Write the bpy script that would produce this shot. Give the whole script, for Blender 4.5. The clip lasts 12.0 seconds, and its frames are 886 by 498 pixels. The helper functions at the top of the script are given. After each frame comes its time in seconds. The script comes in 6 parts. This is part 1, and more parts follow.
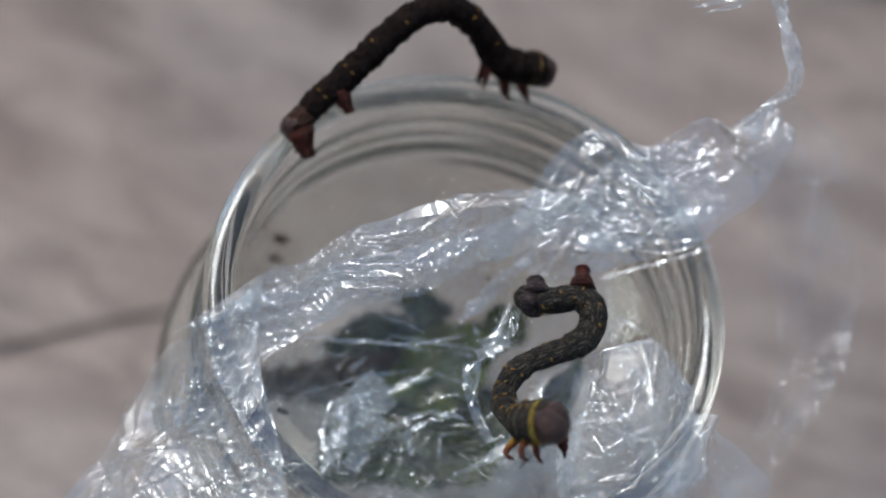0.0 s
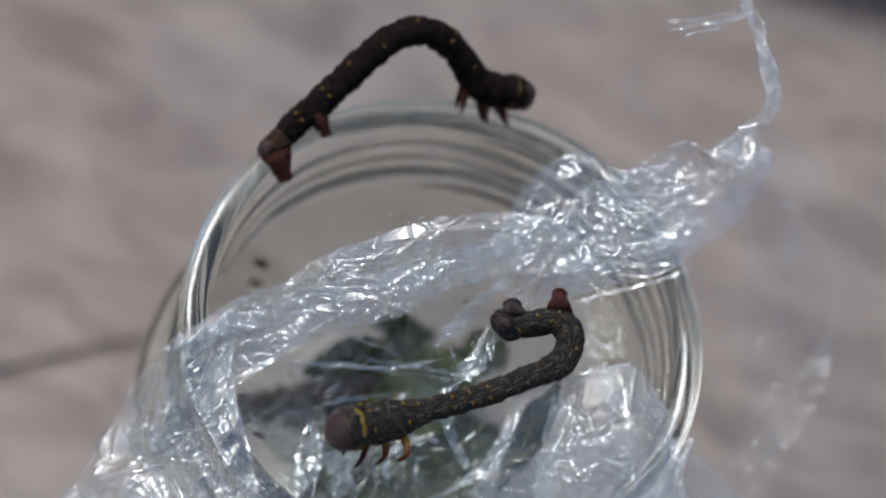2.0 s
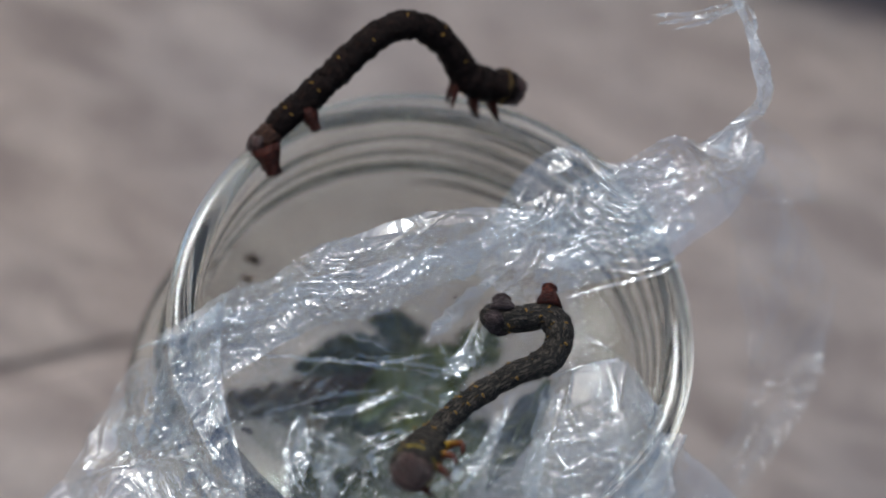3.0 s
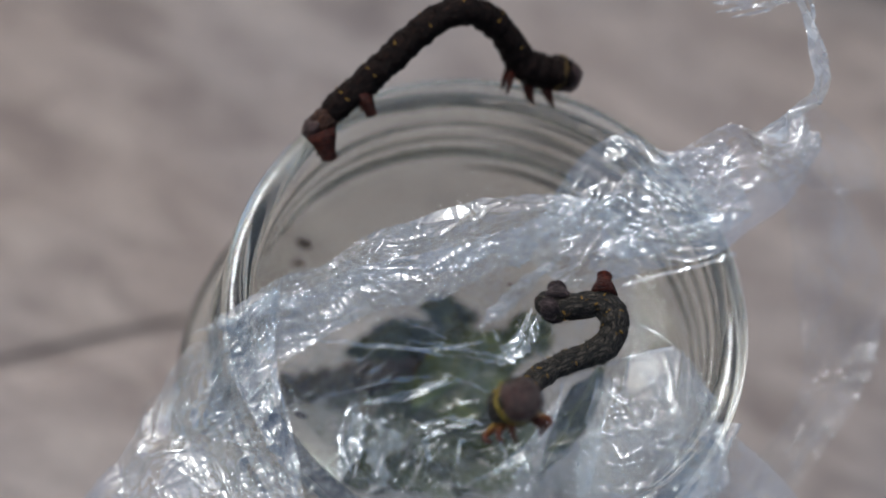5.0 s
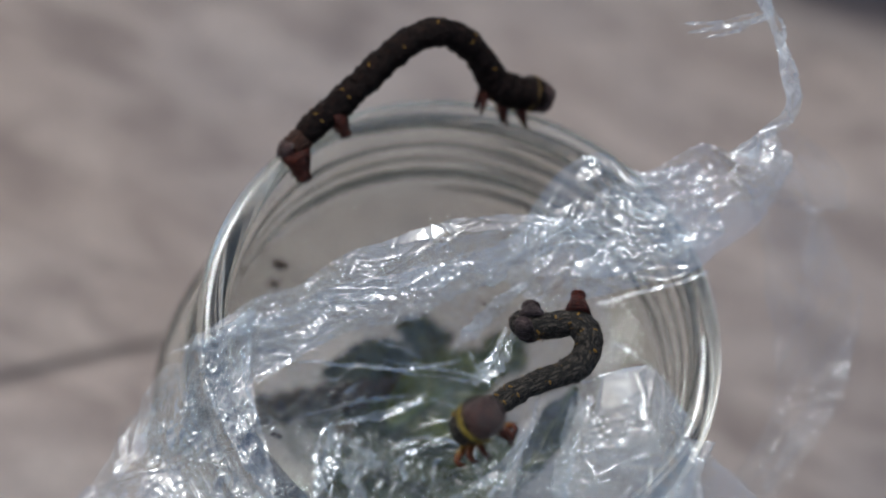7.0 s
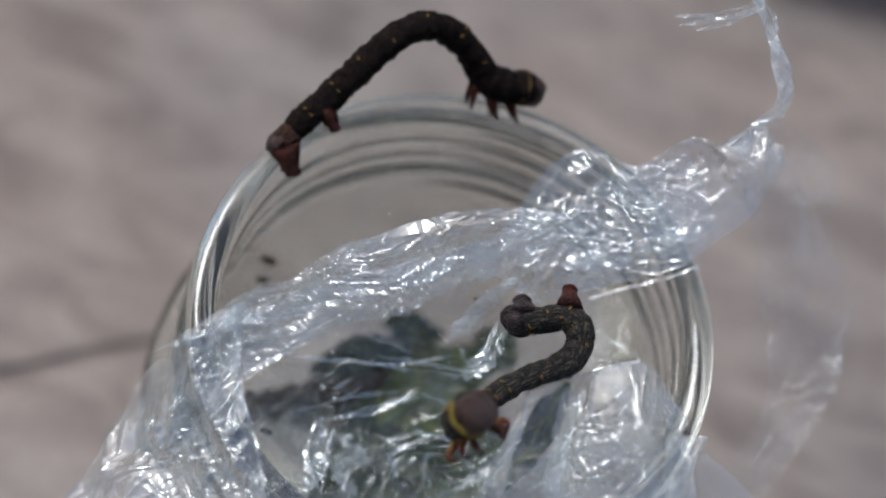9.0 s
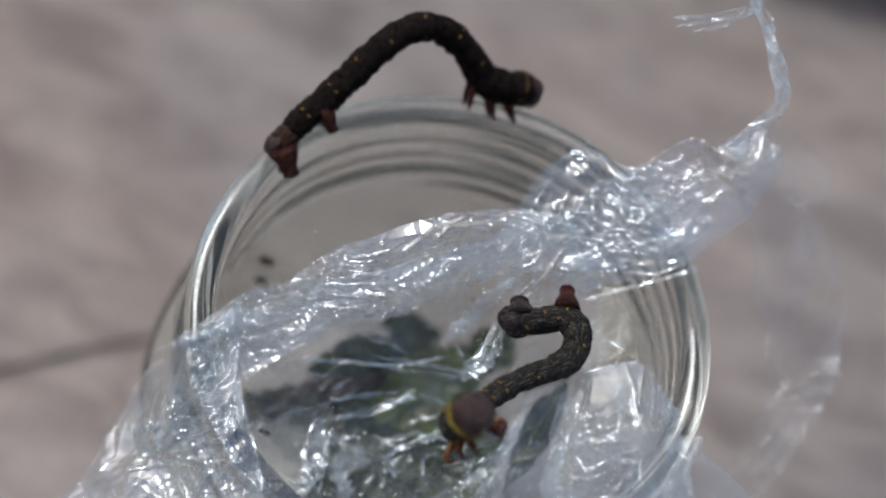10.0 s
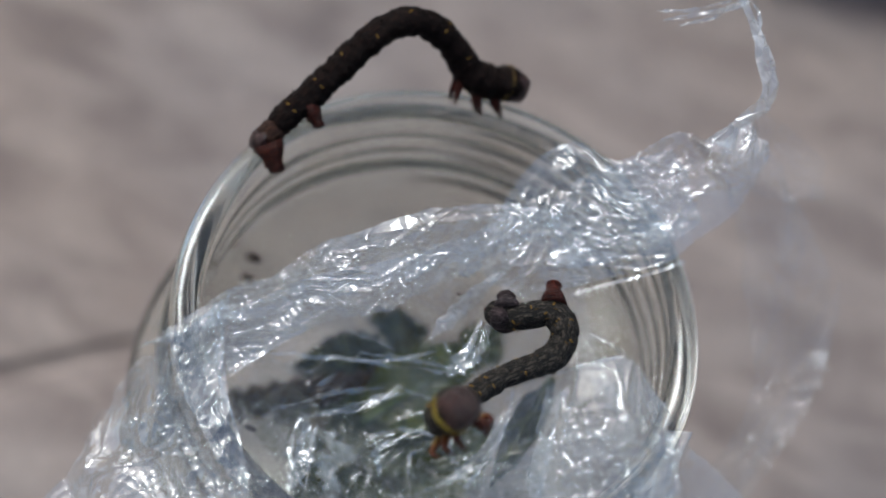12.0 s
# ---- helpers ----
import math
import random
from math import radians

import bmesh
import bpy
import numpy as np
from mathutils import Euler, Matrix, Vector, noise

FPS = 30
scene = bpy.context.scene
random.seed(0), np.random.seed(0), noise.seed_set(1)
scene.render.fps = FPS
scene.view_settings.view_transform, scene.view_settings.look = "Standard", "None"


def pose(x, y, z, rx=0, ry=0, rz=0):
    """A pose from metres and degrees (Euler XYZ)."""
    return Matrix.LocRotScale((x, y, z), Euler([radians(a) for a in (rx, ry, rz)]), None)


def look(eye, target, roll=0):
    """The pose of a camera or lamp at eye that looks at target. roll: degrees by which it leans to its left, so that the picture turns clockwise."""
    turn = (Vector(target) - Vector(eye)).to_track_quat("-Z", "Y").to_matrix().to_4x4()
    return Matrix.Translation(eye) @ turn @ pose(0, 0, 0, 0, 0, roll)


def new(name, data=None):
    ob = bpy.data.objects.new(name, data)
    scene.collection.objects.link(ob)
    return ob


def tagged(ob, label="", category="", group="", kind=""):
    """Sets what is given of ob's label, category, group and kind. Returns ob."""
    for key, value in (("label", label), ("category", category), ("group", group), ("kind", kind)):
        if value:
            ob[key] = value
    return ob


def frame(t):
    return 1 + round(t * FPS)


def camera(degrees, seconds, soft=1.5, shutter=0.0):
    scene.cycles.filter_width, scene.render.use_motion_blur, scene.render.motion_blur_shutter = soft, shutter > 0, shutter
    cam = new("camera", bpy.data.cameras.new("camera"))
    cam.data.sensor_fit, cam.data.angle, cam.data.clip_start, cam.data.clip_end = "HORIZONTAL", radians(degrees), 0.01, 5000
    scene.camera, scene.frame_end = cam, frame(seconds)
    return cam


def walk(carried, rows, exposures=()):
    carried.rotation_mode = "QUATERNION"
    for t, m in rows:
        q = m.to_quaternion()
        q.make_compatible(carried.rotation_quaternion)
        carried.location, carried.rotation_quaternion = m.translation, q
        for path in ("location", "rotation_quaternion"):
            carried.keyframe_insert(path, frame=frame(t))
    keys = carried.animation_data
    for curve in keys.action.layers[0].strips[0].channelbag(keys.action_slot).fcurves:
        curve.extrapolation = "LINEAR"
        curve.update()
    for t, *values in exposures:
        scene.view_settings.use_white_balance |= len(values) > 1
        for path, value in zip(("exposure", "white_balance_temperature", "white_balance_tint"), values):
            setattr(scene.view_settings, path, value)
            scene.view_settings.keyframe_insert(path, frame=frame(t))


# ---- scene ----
FOV = 20.0
cam = camera(FOV, 12.0, 1.75, 0.5)
cam.data.dof.use_dof = True
cam.data.dof.focus_distance = 0.327
cam.data.dof.aperture_fstop = 9.0

# the handheld camera above and in front of the jar
PATH = [
    (0.0, look((-0.00995, -0.14468, 0.40532), (-0.00611, 0.00620, 0.10066), 20.653)),
    (0.5, look((-0.00947, -0.14179, 0.40706), (-0.00638, 0.00661, 0.10117), 20.557)),
    (1.0, look((-0.00517, -0.14338, 0.40771), (-0.00593, 0.00700, 0.10278), 19.149)),
    (1.5, look((-0.00356, -0.14357, 0.40695), (-0.00444, 0.00842, 0.10281), 19.096)),
    (2.0, look((-0.00474, -0.14407, 0.40465), (-0.00425, 0.01019, 0.10166), 19.525)),
    (2.5, look((-0.00131, -0.14419, 0.40405), (-0.00371, 0.01059, 0.10133), 18.829)),
    (3.0, look((-0.00029, -0.14348, 0.40325), (-0.00273, 0.01071, 0.10024), 18.579)),
    (3.5, look((-0.00189, -0.14238, 0.40371), (-0.00661, 0.01091, 0.10026), 17.961)),
    (5.5, look((-0.00493, -0.14483, 0.40256), (-0.00906, 0.00582, 0.09779), 18.486)),
    (6.0, look((-0.00513, -0.14554, 0.40279), (-0.00909, 0.00543, 0.09817), 18.482)),
    (6.5, look((-0.00416, -0.14549, 0.40283), (-0.00824, 0.00701, 0.09897), 18.403)),
    (7.0, look((-0.00401, -0.14513, 0.40399), (-0.00673, 0.00964, 0.10127), 18.769)),
    (9.0, look((-0.00515, -0.14562, 0.40147), (-0.00527, 0.01035, 0.09936), 19.479)),
    (9.5, look((-0.00564, -0.14598, 0.40271), (-0.00516, 0.00983, 0.10051), 19.613)),
    (10.0, look((-0.00500, -0.14516, 0.40231), (-0.00501, 0.01028, 0.09993), 19.496)),
    (10.5, look((-0.00293, -0.14490, 0.40149), (-0.00317, 0.01068, 0.09918), 19.570)),
    (11.0, look((-0.00290, -0.14621, 0.40125), (-0.00218, 0.01015, 0.09934), 19.666)),
    (11.5, look((-0.00307, -0.14608, 0.40104), (-0.00328, 0.01054, 0.09926), 19.311)),
    (12.0, look((-0.00285, -0.14522, 0.40078), (-0.00307, 0.01090, 0.09875), 19.289)),
]
walk(cam, PATH)

# ---- light ----
SUN_AZ, SUN_EL = radians(-54), radians(50)
world = bpy.data.worlds.new("sky")
scene.world = world
world.use_nodes = True
wn = world.node_tree
sky = wn.nodes.new("ShaderNodeTexSky")
sky.sky_type, sky.sun_disc = "NISHITA", False
sky.sun_elevation, sky.sun_rotation = SUN_EL, SUN_AZ
sky.air_density, sky.dust_density, sky.ozone_density = 1.0, 4.2, 1.0
wn.links.new(sky.outputs[0], wn.nodes["Background"].inputs[0])
wn.nodes["Background"].inputs[1].default_value = 0.125
sun = new("sun", bpy.data.lights.new("sun", "SUN"))
sun.data.energy, sun.data.angle, sun.data.color = 1.45, radians(21), (0.74, 0.91, 1.0)
sun_dir = Vector((math.sin(SUN_AZ) * math.cos(SUN_EL), math.cos(SUN_AZ) * math.cos(SUN_EL), math.sin(SUN_EL)))
sun.matrix_world = look(sun_dir * 3, (0, 0, 0))
scene.view_settings.exposure = 0.55


# ---- materials ----
def node_mat(name):
    m = bpy.data.materials.new(name)
    m.use_nodes = True
    nt = m.node_tree
    return m, nt, nt.nodes["Principled BSDF"], nt.nodes["Material Output"]


def noise_node(nt, vec, scale, detail=4.0, rough=0.55, distort=0.0):
    n = nt.nodes.new("ShaderNodeTexNoise")
    n.inputs["Scale"].default_value, n.inputs["Detail"].default_value = scale, detail
    n.inputs["Roughness"].default_value, n.inputs["Distortion"].default_value = rough, distort
    nt.links.new(vec, n.inputs["Vector"])
    return n.outputs["Fac"]


def ramp(nt, fac, *stops):
    n = nt.nodes.new("ShaderNodeValToRGB")
    while len(n.color_ramp.elements) < len(stops):
        n.color_ramp.elements.new(0.5)
    for e, (at, col) in zip(n.color_ramp.elements, stops):
        e.position, e.color = at, (*col, 1) if len(col) == 3 else col
    nt.links.new(fac, n.inputs[0])
    return n.outputs[0]


def mix_col(nt, fac, a, b, mode="MIX"):
    n = nt.nodes.new("ShaderNodeMix")
    n.data_type, n.blend_type = "RGBA", mode
    for sock, v in ((n.inputs[0], fac), (n.inputs[6], a), (n.inputs[7], b)):
        if hasattr(v, "is_linked"):
            nt.links.new(v, sock)
        else:
            sock.default_value = v if isinstance(v, float) else (*v, 1)
    return n.outputs[2]


def maths(nt, op, a, b=0.0):
    n = nt.nodes.new("ShaderNodeMath")
    n.operation = op
    for sock, v in zip(n.inputs, (a, b)):
        if hasattr(v, "is_linked"):
            nt.links.new(v, sock)
        else:
            sock.default_value = v
    return n.outputs[0]


def bump(nt, height, strength, distance, shader):
    n = nt.nodes.new("ShaderNodeBump")
    n.inputs["Strength"].default_value, n.inputs["Distance"].default_value = strength, distance
    nt.links.new(height, n.inputs["Height"])
    nt.links.new(n.outputs[0], shader.inputs["Normal"])
    return n.outputs[0]


def coords(nt, which="Object", scale=(1, 1, 1), turn=0.0):
    n = nt.nodes.new("ShaderNodeTexCoord")
    m = nt.nodes.new("ShaderNodeMapping")
    m.inputs["Scale"].default_value = scale
    m.inputs["Rotation"].default_value = (0, 0, turn)
    nt.links.new(n.outputs[which], m.inputs[0])
    return m.outputs[0]


def stone_mat(name, tone):
    m, nt, p, _ = node_mat(name)
    v = coords(nt, scale=(0.6, 1.5, 1), turn=radians(-35))
    a = noise_node(nt, v, 62, 4, 0.6, 0.8)
    w = coords(nt)
    b = noise_node(nt, w, 9, 3)
    c = noise_node(nt, w, 700, 4, 0.7)
    base = ramp(nt, a, (0.30, (0.128, 0.108, 0.099)), (0.5, (0.198, 0.172, 0.155)), (0.70, (0.262, 0.234, 0.209)))
    base = mix_col(nt, 1.0, base, (tone * 1.05, tone, tone * 0.935), "MULTIPLY")
    warm = ramp(nt, b, (0.35, (0.885, 0.91, 1.01)), (0.65, (1.03, 0.98, 0.99)))
    col = mix_col(nt, 1.0, base, warm, "MULTIPLY")
    grain = ramp(nt, c, (0.3, (0.8, 0.8, 0.8)), (0.7, (1.15, 1.15, 1.15)))
    info = nt.nodes.new("ShaderNodeObjectInfo")
    shade = ramp(nt, info.outputs["Random"], (0.0, (0.94, 0.94, 0.95)), (1.0, (1.1, 1.09, 1.07)))
    col = mix_col(nt, 1.0, mix_col(nt, 1.0, col, grain, "MULTIPLY"), shade, "MULTIPLY")
    nt.links.new(col, p.inputs["Base Color"])
    p.inputs["Roughness"].default_value = 0.85
    bump(nt, maths(nt, "ADD", a, maths(nt, "MULTIPLY", c, 0.3)), 0.5, 0.002, p)
    return m


def glass_mat():
    m, nt, p, _ = node_mat("jar_glass")
    p.inputs["Base Color"].default_value = (0.942, 0.966, 0.928, 1)
    p.inputs["Transmission Weight"].default_value = 0.985
    p.inputs["IOR"].default_value = 1.5
    v = coords(nt)
    a = noise_node(nt, v, 60, 3)
    d = noise_node(nt, v, 900, 4, 0.7)
    nt.links.new(ramp(nt, d, (0.5, (0.02, 0.02, 0.02)), (0.8, (0.12, 0.12, 0.12))), p.inputs["Roughness"])
    bump(nt, a, 0.15, 0.0012, p)
    return m


def film_mat(name, haze, gloss, edge_gain=0.6):
    """Thin plastic: clear, a little milky in clouds, shiny, and shinier where it is seen along its face."""
    m, nt, p, out = node_mat(name)
    nt.nodes.remove(p)
    v = coords(nt)
    broad = noise_node(nt, v, 210, 2, 0.5, 0.8)
    fine = noise_node(nt, v, 1100, 3, 0.6, 0.6)
    where = ramp(nt, noise_node(nt, v, 150, 2), (0.5, (0, 0, 0)), (0.66, (1, 1, 1)))
    ridge = maths(nt, "ADD", maths(nt, "ABSOLUTE", maths(nt, "SUBTRACT", broad, 0.5)), maths(nt, "MULTIPLY", maths(nt, "MULTIPLY", fine, where), 0.16))
    glossy = nt.nodes.new("ShaderNodeBsdfGlossy")
    glossy.inputs["Roughness"].default_value = 0.125
    glossy.inputs["Color"].default_value = (0.90, 0.96, 1.0, 1)
    bn = bump(nt, ridge, 0.2, 0.0014, glossy)
    clear = nt.nodes.new("ShaderNodeBsdfTransparent")
    clear.inputs["Color"].default_value = (0.985, 0.985, 0.985, 1)
    milky = nt.nodes.new("ShaderNodeBsdfTranslucent")
    milky.inputs["Color"].default_value = (0.82, 0.86, 0.87, 1)
    matt = nt.nodes.new("ShaderNodeBsdfDiffuse")
    matt.inputs["Color"].default_value = (0.82, 0.86, 0.87, 1)
    veil = nt.nodes.new("ShaderNodeMixShader")
    veil.inputs[0].default_value = 0.5
    nt.links.new(milky.outputs[0], veil.inputs[1])
    nt.links.new(matt.outputs[0], veil.inputs[2])
    body = nt.nodes.new("ShaderNodeMixShader")
    cloud = ramp(nt, noise_node(nt, v, 130, 4, 0.6), (0.36, (0.1, 0.1, 0.1)), (0.66, (1, 1, 1)))
    nt.links.new(maths(nt, "MULTIPLY", cloud, haze * 2), body.inputs[0])
    nt.links.new(clear.outputs[0], body.inputs[1])
    nt.links.new(veil.outputs[0], body.inputs[2])
    lw = nt.nodes.new("ShaderNodeLayerWeight")
    lw.inputs["Blend"].default_value = 0.5
    nt.links.new(bn, lw.inputs["Normal"])
    edge = maths(nt, "POWER", lw.outputs["Facing"], 3.0)
    fac = maths(nt, "ADD", maths(nt, "MULTIPLY", edge, edge_gain), gloss)
    top = nt.nodes.new("ShaderNodeMixShader")
    nt.links.new(fac, top.inputs[0])
    nt.links.new(body.outputs[0], top.inputs[1])
    nt.links.new(glossy.outputs[0], top.inputs[2])
    nt.links.new(top.outputs[0], out.inputs["Surface"])
    return m


def skin_mat(name, dark, mid, light, rough=0.72, spec=0.2):
    m, nt, p, _ = node_mat(name)
    v = coords(nt, scale=(1, 2.6, 2.6))
    a = noise_node(nt, v, 900, 5, 0.65, 0.4)
    b = noise_node(nt, coords(nt), 260, 3)
    c = mix_col(nt, 0.45, ramp(nt, a, (0.40, dark), (0.52, mid), (0.66, light)), ramp(nt, b, (0.35, dark), (0.65, mid)))
    nt.links.new(c, p.inputs["Base Color"])
    p.inputs["Roughness"].default_value = rough
    p.inputs["Specular IOR Level"].default_value = spec
    bump(nt, a, 1.0, 0.0006, p)
    return m


def leaf_mat(name, dark, mid, light):
    m, nt, p, _ = node_mat(name)
    v = coords(nt)
    a = noise_node(nt, v, 160, 5, 0.6)
    b = noise_node(nt, v, 1500, 3, 0.6)
    c = mix_col(nt, 0.3, ramp(nt, a, (0.3, dark), (0.5, mid), (0.75, light)), ramp(nt, b, (0.35, dark), (0.65, light)))
    nt.links.new(c, p.inputs["Base Color"])
    p.inputs["Roughness"].default_value = 0.6
    p.inputs["Specular IOR Level"].default_value = 0.15
    bump(nt, b, 0.4, 0.0004, p)
    return m


def leg_mat(name):
    """Yellow at the hip, orange further down, dark red at the claw."""
    m, nt, p, _ = node_mat(name)
    v = coords(nt)
    sep = nt.nodes.new("ShaderNodeSeparateXYZ")
    nt.links.new(v, sep.inputs[0])
    grain = noise_node(nt, v, 900, 4, 0.6)
    h = maths(nt, "ADD", maths(nt, "MULTIPLY", sep.outputs["Z"], -200.0), maths(nt, "MULTIPLY", grain, 0.25))
    nt.links.new(ramp(nt, h, (0.40, (0.17, 0.105, 0.012)), (0.56, (0.09, 0.03, 0.006)), (0.70, (0.05, 0.009, 0.004)), (1.0, (0.022, 0.005, 0.003))), p.inputs["Base Color"])
    p.inputs["Roughness"].default_value = 0.45
    p.inputs["Specular IOR Level"].default_value = 0.15
    bump(nt, grain, 0.5, 0.0004, p)
    return m


STONE, STONE_PALE, GLASS = stone_mat("paving_stone", 0.955), stone_mat("paving_stone_pale", 1.08), glass_mat()
FILM = film_mat("cling_film", 0.05, 0.065, 0.9)
FILM_DENSE = film_mat("cling_film_folded", 0.125, 0.15, 0.8)
FILM_MILKY = film_mat("cling_film_layered", 0.16, 0.10)
FILM_BRIGHT = film_mat("cling_film_doubled", 0.27, 0.13, 0.9)
FILM_SHARP = film_mat("cling_film_sharp", 0.05, 0.23, 0.9)
FILM_FRAY = film_mat("cling_film_frayed", 0.28, 0.14, 0.8)
FILM_CLEAR = film_mat("cling_film_single", 0.034, 0.04, 0.5)
SKIN_DARK = skin_mat("dark_skin", (0.0012, 0.0005, 0.0004), (0.0055, 0.0020, 0.0013), (0.026, 0.012, 0.008), 0.55, 0.08)
SKIN_GREY = skin_mat("bark_skin", (0.003, 0.0025, 0.002), (0.015, 0.012, 0.009), (0.13, 0.105, 0.08), 0.6, 0.2)
HEAD_RED = skin_mat("head_skin", (0.009, 0.0035, 0.003), (0.034, 0.011, 0.0085), (0.11, 0.046, 0.038), 0.3)
HEAD_RED.node_tree.nodes["Principled BSDF"].inputs["Specular IOR Level"].default_value = 0.45
LEG_RED = skin_mat("leg_skin", (0.010, 0.0015, 0.0008), (0.048, 0.0075, 0.0035), (0.12, 0.024, 0.012), 0.45, 0.15)
TAIL = skin_mat("tail_skin", (0.007, 0.003, 0.0015), (0.036, 0.013, 0.007), (0.14, 0.065, 0.038), 0.5, 0.15)
REAR_SKIN = skin_mat("rear_skin", (0.010, 0.006, 0.006), (0.040, 0.026, 0.026), (0.13, 0.09, 0.09), 0.5, 0.2)
LEG_BRIGHT = leg_mat("leg_skin_orange")
YELLOW = skin_mat("yellow_mark", (0.06, 0.03, 0.006), (0.22, 0.12, 0.02), (0.42, 0.27, 0.07))
COLLAR = skin_mat("collar_yellow", (0.05, 0.034, 0.008), (0.19, 0.135, 0.018), (0.38, 0.30, 0.06))
OCHRE = skin_mat("ochre_mark", (0.010, 0.005, 0.002), (0.07, 0.04, 0.008), (0.25, 0.15, 0.03))
LEAF = leaf_mat("leaf_green", (0.020, 0.024, 0.006), (0.052, 0.061, 0.012), (0.10, 0.115, 0.028))
LEAF_DEEP = leaf_mat("leaf_deep", (0.008, 0.0105, 0.002), (0.019, 0.025, 0.0045), (0.038, 0.048, 0.010))
LEAF_SLATE = leaf_mat("leaf_slate", (0.012, 0.015, 0.008), (0.024, 0.029, 0.016), (0.045, 0.052, 0.03))
LEAF_DARK = leaf_mat("leaf_dark", (0.014, 0.015, 0.005), (0.033, 0.036, 0.011), (0.065, 0.07, 0.022))
RIB_DARK = leaf_mat("leaf_rib_dark", (0.02, 0.024, 0.009), (0.045, 0.052, 0.018), (0.08, 0.09, 0.035))
WITHERED = leaf_mat("leaf_withered", (0.03, 0.022, 0.012), (0.075, 0.055, 0.032), (0.14, 0.11, 0.07))
RIB = leaf_mat("leaf_rib", (0.035, 0.05, 0.018), (0.06, 0.085, 0.032), (0.11, 0.14, 0.06))
TWIG = skin_mat("twig_bark", (0.013, 0.008, 0.003), (0.036, 0.022, 0.009), (0.08, 0.052, 0.025), 0.9, 0.08)
POT = skin_mat("dark_glaze", (0.012, 0.0095, 0.003), (0.021, 0.017, 0.006), (0.034, 0.027, 0.010), 0.9)
POT.node_tree.nodes["Principled BSDF"].inputs["Specular IOR Level"].default_value = 0.0
FRASS = skin_mat("frass", (0.02, 0.012, 0.008), (0.05, 0.03, 0.02), (0.1, 0.06, 0.04), 0.8)


# ---- building helpers ----
def to_mesh(bm, name, material, smooth=True):
    me = bpy.data.meshes.new(name)
    bmesh.ops.recalc_face_normals(bm, faces=bm.faces)
    bm.to_mesh(me)
    bm.free()
    if smooth:
        me.polygons.foreach_set("use_smooth", [True] * len(me.polygons))
    me.materials.append(material)
    return me


def part(name, bm, material, parent=None, label="", smooth=True):
    ob = new(name, to_mesh(bm, name, material, smooth) if isinstance(bm, bmesh.types.BMesh) else bm)
    ob.parent = parent
    return tagged(ob, label)


def spline(points, n):
    """n + 1 points at even steps along a smooth curve through the points."""
    p = np.array(points, float)
    dense = []
    for i in range(len(p) - 1):
        a, b, c, d = p[max(i - 1, 0)], p[i], p[i + 1], p[min(i + 2, len(p) - 1)]
        for f in np.linspace(0, 1, 24, endpoint=False):
            dense.append(0.5 * (2 * b + (c - a) * f + (2 * a - 5 * b + 4 * c - d) * f * f + (3 * b - a - 3 * c + d) * f ** 3))
    dense = np.array(dense + [p[-1]])
    run = np.r_[0, np.cumsum(np.linalg.norm(np.diff(dense, axis=0), axis=1))]
    want = np.linspace(0, run[-1], n + 1)
    return np.stack([np.interp(want, run, dense[:, k]) for k in range(3)], 1)


def grid_faces(bm, vs, nu, nv, closed=False):
    for i in range(nu if closed else nu - 1):
        for j in range(nv - 1):
            a, b = vs[i][j], vs[(i + 1) % nu][j]
            c, d = vs[(i + 1) % nu][j + 1], vs[i][j + 1]
            bm.faces.new((a, b, c, d))


def lathe(profile, steps, bend=None):
    """A turned shape round z from (radius, height) pairs; the ends are closed where the radius is near zero."""
    bm = bmesh.new()
    rings = []
    for i in range(steps):
        a = 2 * math.pi * i / steps
        ring = []
        for r, z in profile:
            if bend:
                r, z = bend(r, z, a)
            ring.append(bm.verts.new((r * math.cos(a), r * math.sin(a), z)))
        rings.append(ring)
    grid_faces(bm, rings, steps, len(profile), True)
    return bm


def tube(points, radii, sides=10):
    """A closed round tube through the points."""
    bm = bmesh.new()
    pts = [Vector(p) for p in points]
    up = Vector((0.3, 0.2, 1)).normalized()
    rings = []
    for i, p in enumerate(pts):
        t = (pts[min(i + 1, len(pts) - 1)] - pts[max(i - 1, 0)]).normalized()
        x = t.cross(up).normalized() if abs(t.dot(up)) < 0.98 else t.orthogonal().normalized()
        y = t.cross(x)
        rings.append([bm.verts.new(p + radii[i] * (math.cos(2 * math.pi * k / sides) * x + math.sin(2 * math.pi * k / sides) * y)) for k in range(sides)])
    for a, b in zip(rings, rings[1:]):
        for k in range(sides):
            bm.faces.new((a[k], a[(k + 1) % sides], b[(k + 1) % sides], b[k]))
    bm.faces.new(rings[0])
    bm.faces.new(rings[-1])
    return bm


